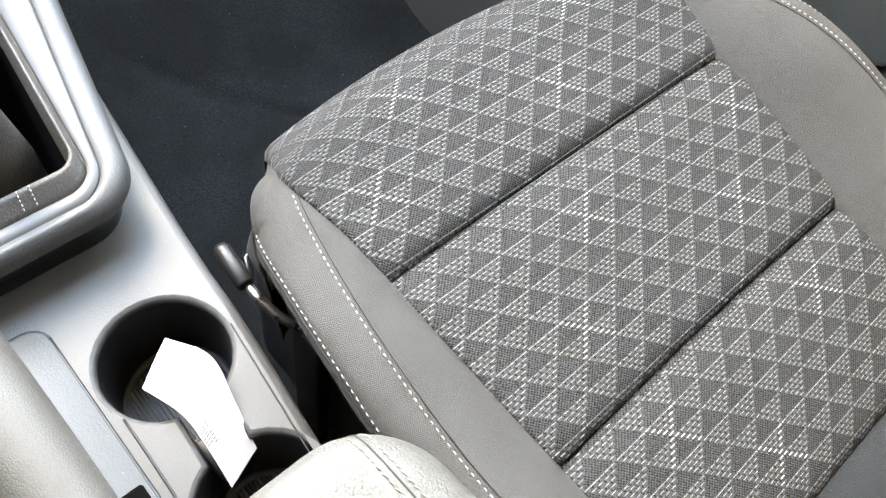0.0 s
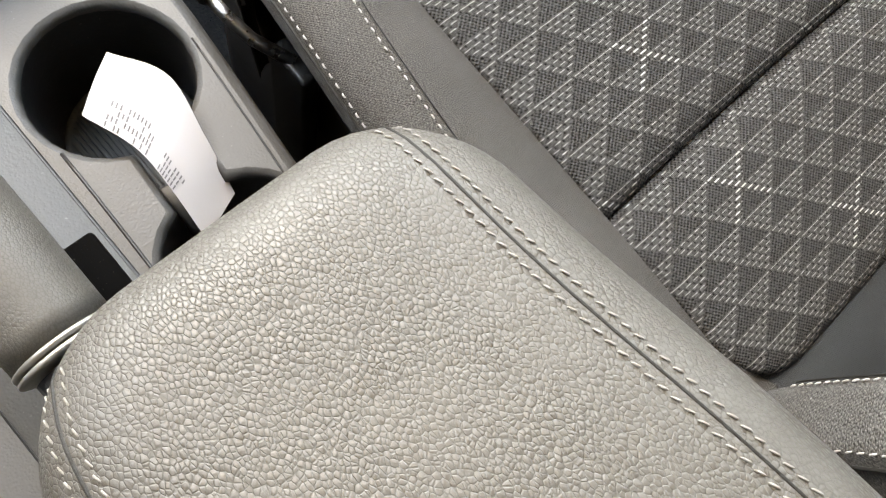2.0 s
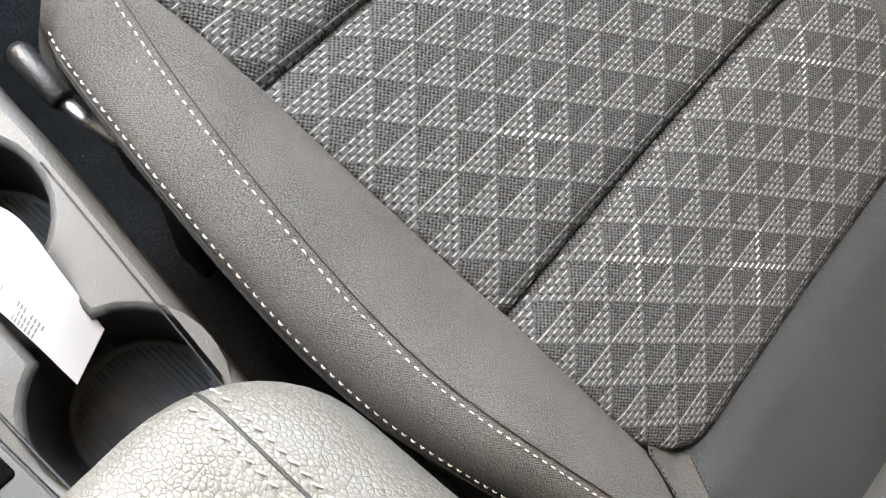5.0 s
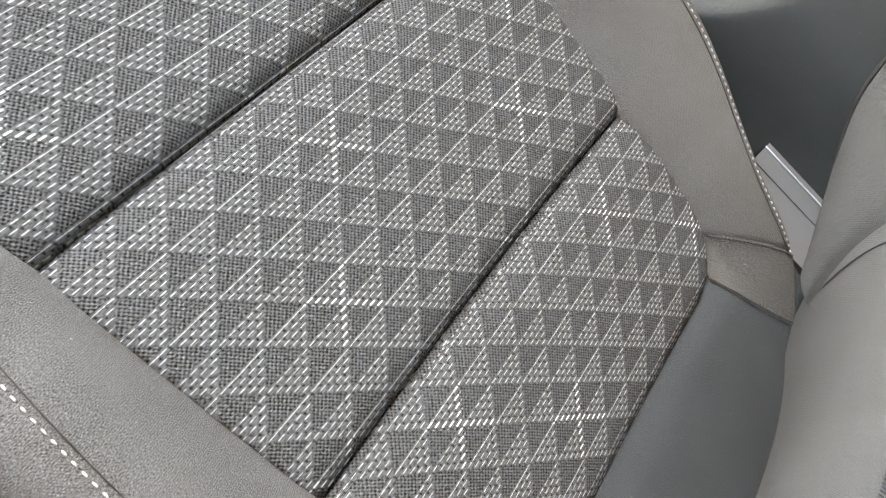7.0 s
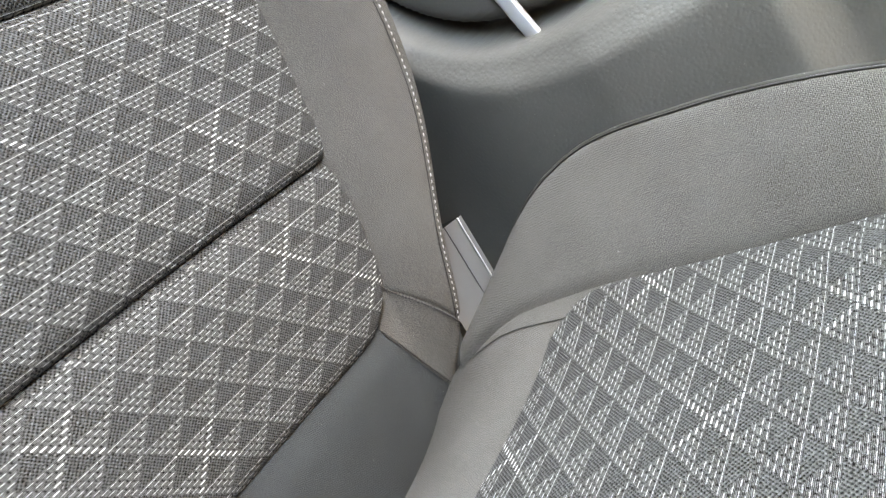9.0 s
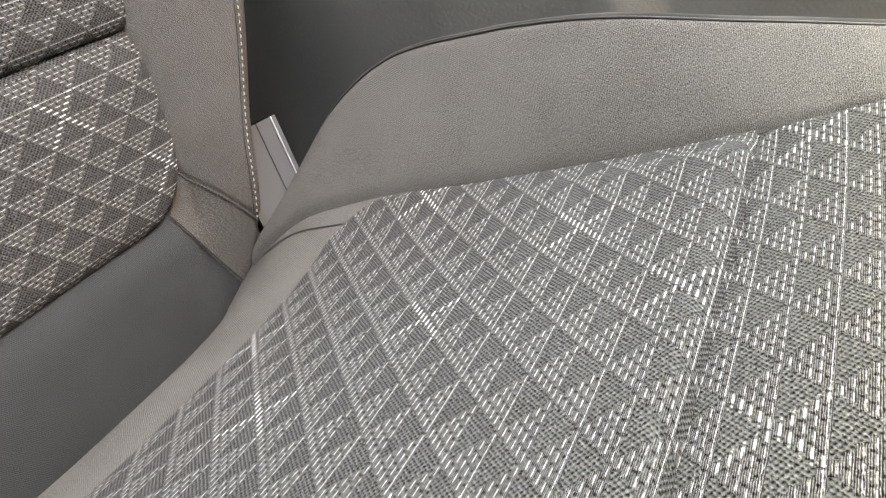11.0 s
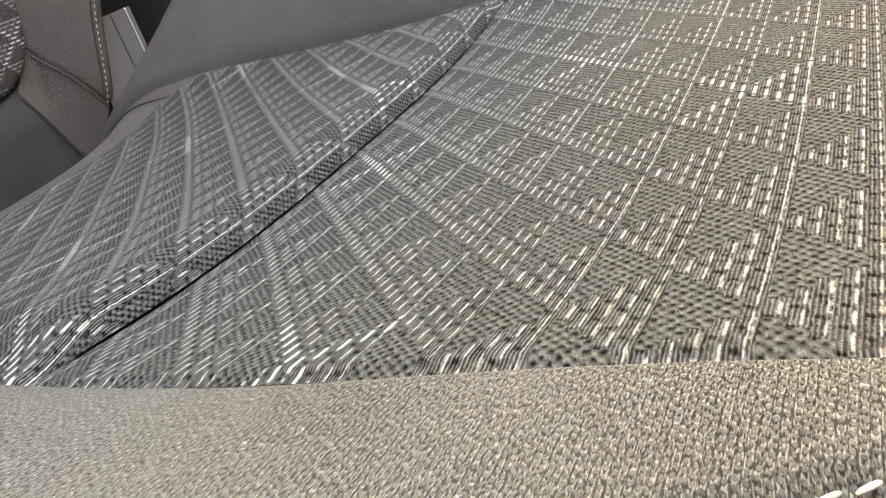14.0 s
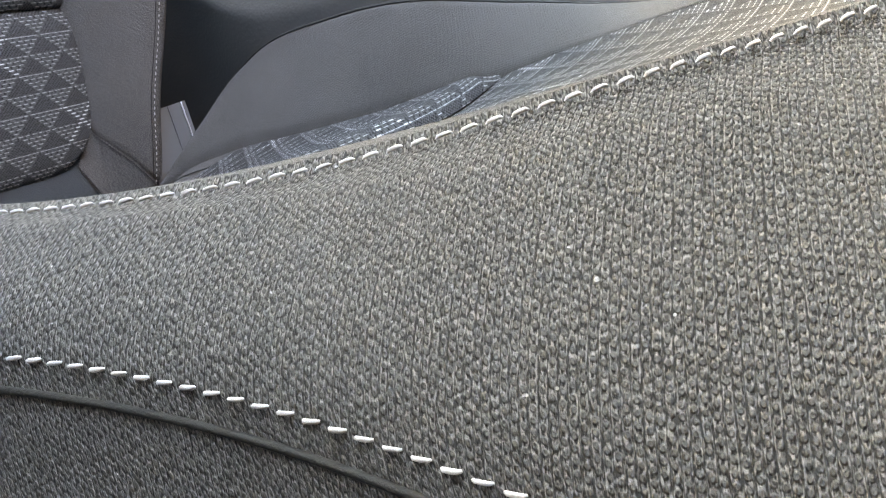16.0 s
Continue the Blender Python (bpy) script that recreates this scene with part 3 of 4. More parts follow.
def band_height(x, p):
    """Height of the rear cloth over the cushion's line."""
    return -0.010 + 0.010 * smoothstep(-0.10, -0.14, p) * (0.4 + 0.6 * (x / 0.16) ** 2) + 0.02 * smoothstep(0.13, 0.168, np.abs(x))


def rear_band(seat):
    """Plain cloth behind the insert, running down between cushion and backrest."""
    x = np.linspace(-0.168, 0.168, 85)
    p = np.linspace(-0.24, -0.05, 77)
    X, P = np.meshgrid(x, p)
    sheet("rear_band", cushion_point(X, P, band_height(X, P)), np.stack([X, P], -1), MAT_REAR, seat, "plain slate grey cloth at the cushion's rear")
    for side in (1, -1):
        # a gusset between two fine seams turns the bolster down towards the backrest
        S, T = np.meshgrid(np.linspace(0, 1, 24), np.linspace(0, 1.35, 34))
        bend = np.clip(T - 1, 0, 0.35)
        across = np.minimum(T, 1) + 0.5 * (bend - 1.2 * bend * bend)
        X = (0.137 + 0.030 * across) * (1 - S) + (0.122 + 0.028 * across) * S
        P = (-0.088 - 0.048 * T) * (1 - S) + (-0.116 - 0.064 * T) * S
        over, band = over_bolster(np.minimum(X, 0.166), P, side), band_height(X, P)
        H = over + (np.maximum(band, over - 0.02) - over) * smoothstep(0.0, 1.0, S)
        H = np.maximum(H, band) + 0.0009 - 0.9 * bend * bend
        sheet("corner_gusset", cushion_point(side * X, P, H), np.stack([X, P], -1), MAT_BOLSTER, seat, "plain warm grey cloth corner gusset")
        for row in (1, -2):
            line = cushion_point(side * X[:26, row], P[:26, row], H[:26, row] + 0.0004)
            stitches("seam", line, MAT_SEAM, seat, 0.0024, 0.8, 0.0005, "fine dark seam")


B_Z = (0.34, 0.40, 0.44, 0.48, 0.55, 0.62, 0.69, 0.76, 0.80, 0.842, 0.87, 0.90, 0.98)
P_X = (0.1716, 0.1876, 0.1963, 0.1959, 0.1886, 0.179, 0.1791, 0.1784, 0.1666, 0.1481, 0.1248, 0.1048, 0.0745)
P_H = (0.0405, 0.0633, 0.0807, 0.0812, 0.0741, 0.0646, 0.0391, 0.0186, 0.012, 0.0116, 0.0114, 0.0150, 0.0100)
P_H_FAR = (0.018, 0.040, 0.060, 0.072, 0.076, 0.068, 0.044, 0.018, 0.012, 0.0085, 0.007, 0.005, 0.0)


def back_y(z):
    return curve_at((0.30, 0.36, 0.41, 0.46, 0.55, 0.65, 0.80, 0.98), (-0.20, -0.168, -0.151, -0.149, -0.157, -0.163, -0.164, -0.18), z)


BACK_BOTTOM, BACK_SEAM = 0.443, 0.681


def hollow(x, z):
    """How far the backrest sinks in towards its foot."""
    return 0.010 * smoothstep(0.57, 0.43, z) * (1 - np.clip(np.abs(x) / 0.15, 0, 1) ** 4)


def back_half(z):
    """Half width of the backrest's insert."""
    hem = 0.022 - 0.009 * smoothstep(0.80, 0.86, z)
    return np.minimum(0.142 - 0.006 * smoothstep(0.74, 0.84, z), curve_at(B_Z, P_X, np.minimum(z, 0.98)) - hem)


def back_insert(name, z0, z1, origin, seat, label, round_bottom=False, bulge_top=False):
    rows, cols = int((z1 - z0) / 0.0022) + 1, 105
    s = np.linspace(-1, 1, cols)
    q = np.linspace(0, 1, rows)
    q = np.concatenate([q[:-4], 1 - (1 - q[-4]) * np.linspace(1, 0, 12)[1:] ** 1.6]) if bulge_top else q
    S, Q = np.meshgrid(np.sign(s) * (1 - (1 - np.abs(s)) ** 1.15), q)
    Z = z0 + (z1 - z0) * Q
    half = back_half(Z)
    if round_bottom:
        d, r = np.clip(Z - z0, 0, 0.042), 0.042
        half = half - r + np.sqrt(np.clip(r * r - (r - d) ** 2, 0, None))
    X = S * half
    edge = half - np.abs(X)
    h = 0.010 * np.abs(X / 0.142) ** 3 + (puff((Z - z0), 0.006, 0.003) if round_bottom else puff(Z - z0, 0.016, 0.0075))
    if bulge_top:
        lip = 0.008
        turn = np.clip(lip - (z1 - Z), 0, lip)
        h = h + 0.0092 * np.clip(1 - (z1 - Z) / 0.17, 0, 1) ** 1.2 * (1 - 0.95 * smoothstep(0.80, 0.995, np.abs(S))) - (lip - np.sqrt(np.clip(lip * lip - turn * turn, 0, None))) * (1 - 0.95 * smoothstep(0.80, 0.995, np.abs(S)))
        h = h - 0.0026 * smoothstep(0.0018, 0.0, z1 - Z)
    h = h - 0.0012 * smoothstep(0.004, 0.0, edge)
    h = h - hollow(X, Z)
    xyz = np.stack([X, back_y(Z) + h, Z], -1)
    run = np.concatenate([np.zeros((1, cols)), np.cumsum(np.hypot(np.diff(xyz[..., 1], axis=0), np.diff(Z, axis=0)), 0)], 0)
    if round_bottom:
        fixed = np.argmin(np.abs(Z[:, 0] - 0.6))
        run = run - run[fixed] + Z[fixed] - z0 + 0.001
    uv = np.stack([X - origin[0], z0 + run - origin[1]], -1)
    return sheet(name, xyz, uv, MAT_INSERT, seat, label)


def back_section(z, side=-1):
    """Cross section of a backrest bolster at height z: (x, y, run)."""
    z = np.asarray(z, float)[..., None]
    px, ph = curve_at(B_Z, P_X, z), curve_at(B_Z, P_H if side < 0 else P_H_FAR, z)
    y0 = back_y(z)
    w = back_half(z)
    k = np.linspace(0, 1, 21)
    x1 = w - 0.0003 + (px - w + 0.0003) * k ** 1.3
    h1 = 0.0092 + (ph - 0.0092) * (0.35 * k + 0.65 * k ** 1.7)
    crown = 0.001 * np.sin(k * math.pi) * smoothstep(0.68, 0.76, z) + 0.006 * np.sin(k * math.pi) * (1 - smoothstep(0.62, 0.76, z))
    h1 = h1 + crown - 0.0030 * (1 - smoothstep(0, 0.12, k))
    m = np.linspace(0, 1, 13)[1:]
    dz = np.clip(z - 0.755, 0, 0.13)
    low = np.clip(0.62 - z, 0, 0.25)
    ox, oh = 0.0193 + 3.0 * dz * dz + 0.0116 * low, 0.0149 + 2.88 * dz * dz - 0.0583 * low
    x2 = px + ox * np.sin(m * math.pi / 2 * 0.8) / math.sin(math.pi / 2 * 0.8)
    h2 = ph - oh * (0.85 * m + 0.15 * m * m)
    n = np.linspace(0, 1, 13)[1:]
    x3 = px + ox + 0.010 * np.sin(n * math.pi * 0.55)
    h3 = ph - oh - (0.06 + ph) * n
    x = np.concatenate([w - 0.005, x1 + 0 * z, x2 + 0 * z, x3 + 0 * z], -1)
    h = np.concatenate([-0.010 + 0 * z, h1 + 0 * z, h2 + 0 * z, h3 + 0 * z], -1)
    h[..., 21] -= 0.0018
    h[..., 22] -= 0.0010
    run = np.concatenate([np.zeros_like(x[..., :1]), np.cumsum(np.hypot(np.diff(x), np.diff(h)), -1)], -1)
    return x, y0 + h, run


def back_bolster(side, seat):
    z = np.linspace(0.345, 0.98, 160)
    x, y, run = back_section(z, side)
    Z = np.repeat(z[:, None], x.shape[1], 1)
    sheet("back_bolster", np.stack([side * x, y, Z], -1), np.stack([run * side, Z], -1), MAT_BOLSTER, seat, "plain grey woven backrest bolster")
    q = np.linspace(0.46 if side < 0 else 0.40, 0.93, 190)
    x, y, run = back_section(q, side)
    at = 21
    line = np.stack([side * x[:, at], y[:, at] + 0.0004, q], -1)
    if side < 0:
        out = line + np.array([side * 0.0012, 0.0004, 0])
        cord = tube("seam_cord", line + np.array([-side * 0.0012, -0.0001, 0]), 0.0003, MAT_SEAM, seat, "dark sewn seam line", 6)
        stitches("stitch", out, MAT_THREAD, cord, 0.0033, 0.66, 0.00029, "", 0.0002, (side * 0.7, 0.7, 0), True)
        at = 33
        line = np.stack([side * x[:, at], y[:, at], q], -1)
        cord = tube("seam_cord", line + np.array([side * 0.0011, -0.0042, 0]), 0.0006, MAT_SEAM, seat, "dark sewn seam line", 6)
        stitches("stitch", line + np.array([side * 0.0003, 0.0002, 0]), MAT_THREAD, cord, 0.0033, 0.66, 0.00029, "", 0.0002, (side, 0.3, 0), True)
    else:
        tube("piping", line, 0.0007, MAT_SEAM, seat, "thin dark piping", 6)
        tube("edge_welt", line + np.array([side * 0.003, -0.0012, 0]), 0.0026, MAT_BOLSTER, seat, "rounded grey cloth welt", 8)
    if side > 0:
        ez = np.linspace(0.456, 0.362, 22)
        ex = 0.1267 + 0.0093 * ((0.456 - ez) / 0.0715) ** 1.25
        ey = back_y(ez) + band_rise(ex, ez)
        sx, sy, run = back_section(ez, side)
        ey = np.maximum(ey, np.array([np.interp(v, a, b, left=-9.0) for v, a, b in zip(ex, sx, sy)]))
        stitches("seam", np.stack([ex, ey + 0.0006, ez], -1), MAT_SEAM, seat, 0.0022, 0.75, 0.0004, "fine dark seam", 0.0, (0, 1, 0))


def band_rise(x, z):
    """How far the plain cloth below the backrest's insert lies before its line."""
    return -0.012 + 0.0108 * smoothstep(0.525, 0.50, z) + 0.010 * np.abs(x / 0.142) ** 3 - hollow(x, z)


def back_band(seat):
    x = np.linspace(-1, 1, 71)
    z = np.linspace(0.30, 0.98, 140)
    X, Z = np.meshgrid(x, z)
    X = X * np.minimum(0.152 - 0.016 * smoothstep(0.50, 0.53, Z), curve_at(B_Z, P_X, np.clip(Z, 0.34, 0.98)) - 0.012)
    sheet("back_lower_band", np.stack([X, back_y(Z) + band_rise(X, Z), Z], -1), np.stack([X, Z], -1), MAT_BOLSTER, seat, "plain grey cloth under the backrest insert")
    for side in (-1, 1):
        z = np.linspace(BACK_BOTTOM + 0.05, 0.90, 120)
        half = back_half(z)
        tube("seam_cord", np.stack([side * (half + 0.0001), back_y(z) + 0.0068, z], -1), 0.0008, MAT_SEAM, seat, "dark sewn seam line", 6)
    block("back_shell", (0, -0.262, 0.63), (0.30, 0.05, 0.60), MAT_DARK, seat, "dark moulded seat back", 0.02)


def build_seat():
    seat = holder("car_seat", (0, 0.05, 0.02), "grey cloth front car seat with woven triangle-pattern inserts", "car seat")
    insert_panel("cushion_front_panel", SEAM_1, 0.36, (-0.134, 0.183), seat, "patterned woven insert cloth", False, True, False)
    insert_panel("cushion_middle_panel", SEAM_2, SEAM_1, (-0.0805, 0.0478), seat, "patterned woven insert cloth")
    insert_panel("cushion_rear_panel", REAR_EDGE, SEAM_2, (-0.080, -0.030 - 8 * RISE), seat, "patterned woven insert cloth", True, True, True)
    for p0 in (SEAM_1, SEAM_2):
        x = np.linspace(-1, 1, 60) * cushion_half(p0)
        line = cushion_point(x, p0 - 0.10 * x * x, -0.0145 + 0 * x)
        tube("seam_cord", line, 0.0012, MAT_SEAM, seat, "dark sewn seam line", 6)
        stitch = cushion_point(x, p0 - 0.10 * x * x - 0.0045, -0.0098 + 0 * x)
        stitches("topstitch", stitch, MAT_GREY_THREAD, seat, 0.0042, 0.6, 0.0004, "grey thread stitches")
    for side in (-1, 1):
        cushion_bolster(side, seat)
    rear_band(seat)
    block("seat_base", (0, 0.055, 0.19), (0.36, 0.43, 0.2), MAT_DARK, seat, "dark seat frame", 0.02)
    for side in (-1, 1):
        block("seat_rail", (side * 0.12, 0.05, 0.055), (0.04, 0.5, 0.07), MAT_DARK, seat, "dark steel floor rail", 0.008)
    back_insert("backrest_lower_panel", BACK_BOTTOM, BACK_SEAM, (0.0335 - 0.006, 0.565), seat, "patterned woven insert cloth", True, True)
    back_insert("backrest_upper_panel", BACK_SEAM - 0.012, 0.98, (-0.031, 0.704), seat, "patterned woven insert cloth")
    for side in (-1, 1):
        back_bolster(side, seat)
    back_band(seat)
    return seat


build_seat()


# ---- the centre console ----
def console_edge(y):
    """x of the console's right edge."""
    return -0.2365 + 0.112 * (y - 0.10) - 0.003 * smoothstep(0.18, 0.25, y)


def build_console():
    con = holder("center_console", (-0.31, 0.2, 0.0), "grey grained plastic centre console with twin cup holders", "console")
    top = 0.345
    # pocket outline: two round wells joined by a neck
    c1, c2, r, neck = (-0.2755, 0.190), (-0.2775, 0.089), 0.0368, 0.0125

    def pocket(grow, z):
        out, rr, nn = [], r + grow, neck + grow
        a1 = math.asin(min(0.98, nn / rr))
        for k in range(25):
            a = -math.pi / 2 + a1 + (2 * math.pi - 2 * a1) * k / 24
            out.append((c1[0] + rr * math.cos(a), c1[1] + rr * math.sin(a), z))
        for k in range(25):
            a = math.pi / 2 + a1 + (2 * math.pi - 2 * a1) * k / 24
            out.append((c2[0] + rr * math.cos(a), c2[1] + rr * math.sin(a), z))
        return out

    def gear_loop(inset, z, forward=0.0):
        out = []
        back = 0.010 * min(max((0.019 - inset) / 0.010, 0.0), 1.0)
        across = inset if inset < 0.017 else 0.017 + 0.4 * (inset - 0.017)
        shear = 0.217 - 0.11 * min(max((inset - 0.018) / 0.010, 0.0), 1.0)
        for x, y in rounded_loop(-0.306, 0.3925 + back / 2, 0.076 - across, 0.1345 - inset - back / 2, max(0.028 - inset * 0.4, 0.008), 8):
            out.append((x + shear * (y - 0.29), y + forward, z + 0.10 * (y - 0.29)))
        return out

    bm = bmesh.new()
    outer = []
    ys = np.linspace(-0.26, 0.62, 30)
    for y in ys:
        outer.append((console_edge(y) - 0.006, y, top))
    for y in ys[::-1]:
        outer.append((-0.42, y, top))
    ov = [bm.verts.new(p) for p in outer]
    iv = [bm.verts.new(p) for p in pocket(0.003, top)]
    gv = [bm.verts.new((x, y, top)) for x, y, z in gear_loop(0.050, top)]
    edges = [bm.edges.new((a, b)) for loop in (ov, iv, gv) for a, b in zip(loop, loop[1:] + loop[:1])]
    bmesh.ops.triangle_fill(bm, edges=edges, use_beauty=True, use_dissolve=False)
    part("top", bm, MAT_CONSOLE, con, "grained grey console top", False)
    # rounded right shoulder and side
    ks = [(-0.006, 0.0), (-0.003, -0.0008), (-0.0008, -0.003), (0.0, -0.007), (0.002, -0.03), (0.006, -0.12), (0.008, -0.34)]
    X = np.array([[console_edge(y) + dx for dx, dz in ks] for y in ys])
    Z = np.array([[top + dz for dx, dz in ks] for y in ys])
    Y = np.repeat(ys[:, None], len(ks), 1)
    sheet("side", np.stack([X, Y, Z], -1), np.stack([Y, Z], -1), MAT_CONSOLE, con, "grained grey console side")
    # the wells
    loft("cup_rim", [pocket(0.003, top), pocket(0.001, top - 0.0008), pocket(0.0, top - 0.0025), pocket(-0.0002, top - 0.005)], MAT_CONSOLE, con, "rounded grey rim", False, False)
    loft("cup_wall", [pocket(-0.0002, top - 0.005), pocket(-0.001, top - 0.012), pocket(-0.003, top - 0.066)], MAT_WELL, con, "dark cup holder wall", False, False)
    for c in (c1, c2):
        loft("cup_floor", [[(c[0] + rr * math.cos(a), c[1] + rr * math.sin(a), z) for a in [2 * math.pi * k / 40 for k in range(40)]] for rr, z in ((0.0345, top - 0.066), (0.0345, top - 0.060), (0.031, top - 0.060), (0.0305, top - 0.0615))], MAT_MAT, con, "dark ribbed rubber mat")
        for k in range(23):
            x = c[0] - 0.0286 + 0.0026 * k
            half = math.sqrt(max(0.0, 0.030 ** 2 - (x - c[0]) ** 2))
            block("rib", (x, c[1], top - 0.0612), (0.0013, 2 * half * 0.96 + 0.002, 0.0012), MAT_MAT, con, "", 0.0003, segments=1)
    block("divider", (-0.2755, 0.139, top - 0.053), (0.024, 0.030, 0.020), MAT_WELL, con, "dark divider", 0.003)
    # ledge line and parking tray
    tube("trim_joint", [(console_edge(y) - 0.0085, y, top + 0.0003) for y in np.linspace(0.02, 0.185, 12)], 0.0005, MAT_BLACK, con, "dark joint line", 6)
    tube("trim_joint", [(-0.3105 - 0.0025 * smoothstep(0.17, 0.05, y), y, top + 0.0001) for y in np.linspace(0.172, 0.03, 12)], 0.0008, MAT_BLACK, con, "dark joint line", 6)
    tray = rounded_loop(-0.352, 0.15, 0.034, 0.098, 0.012)
    loft("tray_lid", [[(x, y, top - 0.004) for x, y in tray], [(x, y, top + 0.0018) for x, y in tray], [(x * 0.985 - 0.0053, y * 0.985 + 0.0022, top + 0.0026) for x, y in tray]], MAT_CONSOLE, con, "grained tray panel beside the handbrake")
    tube("trim_joint", [(x, y, top + 0.0006) for x, y in tray + tray[:1]], 0.0012, MAT_BLACK, con, "dark joint line", 6)
    # no recess here: a raised block whose black paint gives the slot's shade
    block("slot", (-0.329, 0.116, top + 0.0012), (0.017, 0.040, 0.006), MAT_HOLE_SHADE, con, "raised block painted black as the shade in a slot", 0.002)
    # gear surround
    loft("gear_plinth", [gear_loop(0.013, 0.335), gear_loop(0.010, 0.356), gear_loop(0.004, 0.369), gear_loop(0.001, 0.374)], MAT_BLACK, con, "black plinth", False, False)
    loft("gear_frame", [gear_loop(0.001, 0.374), gear_loop(0.0012, 0.380), gear_loop(0.004, 0.3855), gear_loop(0.009, 0.387), gear_loop(0.0155, 0.386), gear_loop(0.017, 0.3845)], MAT_FRAME, con, "grey grained frame", False, False)
    loft("gear_trim", [gear_loop(0.017, 0.3835), gear_loop(0.0178, 0.3855), gear_loop(0.019, 0.3862), gear_loop(0.028, 0.3860), gear_loop(0.0292, 0.385), gear_loop(0.030, 0.380)], MAT_TRIM, con, "satin silver trim ring", False, False)
    loft("gear_gap", [gear_loop(0.017, 0.382), gear_loop(0.034, 0.381)], MAT_DARK, con, "", False, False)
    profile = ((0.0305, 0.380), (0.0315, 0.3845), (0.0335, 0.386), (0.0365, 0.3885), (0.0385, 0.391), (0.0405, 0.3918), (0.0425, 0.3905), (0.0445, 0.386), (0.0465, 0.376), (0.0485, 0.360))
    loft("gaiter", [gear_loop(a, b) for a, b in profile], MAT_BOOT, con, "dark grey leather gear gaiter", False, False)
    # the well round the lever has its shade painted in black
    loft("gear_well", [gear_loop(0.0485, 0.360), gear_loop(0.053, 0.30), gear_loop(0.06, 0.22)], MAT_HOLE_SHADE, con, "well round the lever, painted black for its shade", True, False)
    tube("gear_lever", [(-0.288, 0.352, 0.24), (-0.288, 0.351, 0.36), (-0.288, 0.350, 0.385), (-0.289, 0.348, 0.405), (-0.290, 0.346, 0.43), (-0.291, 0.344, 0.47)], [0.026, 0.0225, 0.0185, 0.0165, 0.015, 0.0145], MAT_BOOT, con, "grey leather gear lever sleeve", 20)
    for xa, xb in ((-0.2835, -0.285), (-0.2905, -0.2922)):
        line = [(xb + (xa - xb) * t, gy, gz + 0.0004) for t, gy, gz in ((0, 0.2895, 0.3862), (0.2, 0.2915, 0.3868), (0.5, 0.2945, 0.3892), (0.8, 0.2965, 0.3918), (1, 0.2985, 0.3928), (1.2, 0.3005, 0.3926))]
        stitches("topstitch", line, MAT_THREAD, con, 0.0026, 0.7, 0.0004, "pale thread stitches")
    return con


build_console()


def build_receipt():
    ob = holder("paper_receipt", (-0.275, 0.165, 0.30), "curled white paper receipt lying across the cup holders", "receipt")
    t = np.linspace(0, 1, 40)
    w = np.linspace(0, 1, 12)
    W, T = np.meshgrid(w, t)
    keys = (0, 0.33, 0.67, 1.0)
    right = np.stack([curve_at(keys, v, t) for v in ((-0.2695, -0.2575, -0.2605, -0.2645), (0.197, 0.1695, 0.142, 0.118), (0.351, 0.359, 0.350, 0.336))], -1)
    left = np.stack([curve_at(keys, v, t) for v in ((-0.2945, -0.2865, -0.2855, -0.2865), (0.179, 0.153, 0.133, 0.109), (0.350, 0.353, 0.3475, 0.334))], -1)
    top = right[:, None] + (left - right)[:, None] * w[None, :, None]
    top[..., 2] += 0.0015 * np.sin(math.pi * W) * (1 - T)
    sheet("strip", top, np.stack([W * 0.03, T * 0.1], -1), MAT_PAPER, ob)
    sheet("underside", top - np.array([0, 0, 0.0003]), np.stack([W * 0.03, T * 0.1], -1), MAT_PAPER, ob)
    bm = bmesh.new()
    rng = random.Random(5)
    for i in range(3, 30):
        for j in range(1, 11):
            if rng.random() < 0.7 and ((5 <= i <= 16 and j >= 7) or (21 <= i <= 28 and j >= 8)):
                a, b = top[i, j], top[i, j + 1]
                c = top[i + 1, j]
                n = Vector(np.cross(b - a, c - a)).normalized()
                n = n if n.z > 0 else -n
                step = Vector(c - a) * 0.38
                q = [Vector(a) + n * 0.0003, Vector(a).lerp(Vector(b), 0.8) + n * 0.0003]
                bm.faces.new([bm.verts.new(p) for p in (q[0], q[1], q[1] + step, q[0] + step)])
    part("printing", bm, MAT_INK, ob, "grey printed bars", False)


build_receipt()


def build_handbrake():
    ob = holder("handbrake", (-0.35, 0.12, 0.34), "grey leather handbrake lever with a metal collar", "handbrake")
    a, b = Vector((-0.348, 0.088, 0.402)), Vector((-0.352, 0.26, 0.425))
    tube("grip", [a.lerp(b, t) for t in np.linspace(0, 1, 24)], [0.0178 + 0.0012 * math.sin(3 * t) - 0.004 * max(0, t - 0.9) * 10 for t in np.linspace(0, 1, 24)], MAT_GRIP, ob, "wrinkled grey leather grip", 32)
    for k in range(2):
        tube("collar", [a.lerp(b, t - 0.016 * k) for t in (-0.014, -0.011, -0.004, -0.001)], [0.0172, 0.0184, 0.0184, 0.0172], MAT_COLLAR, ob, "grey metal ring", 32)
    tube("lever_arm", [a.lerp(b, t) for t in (-0.04, -0.3, -0.7)], [0.0145, 0.014, 0.014], MAT_DARK, ob, "black lever arm", 24)
    block("pivot_cover", (-0.35, 0.03, 0.36), (0.05, 0.09, 0.05), MAT_DARK, ob, "black lever gaiter", 0.012)


build_handbrake()


# ---- the armrest ----
ARM_TOP = 0.517


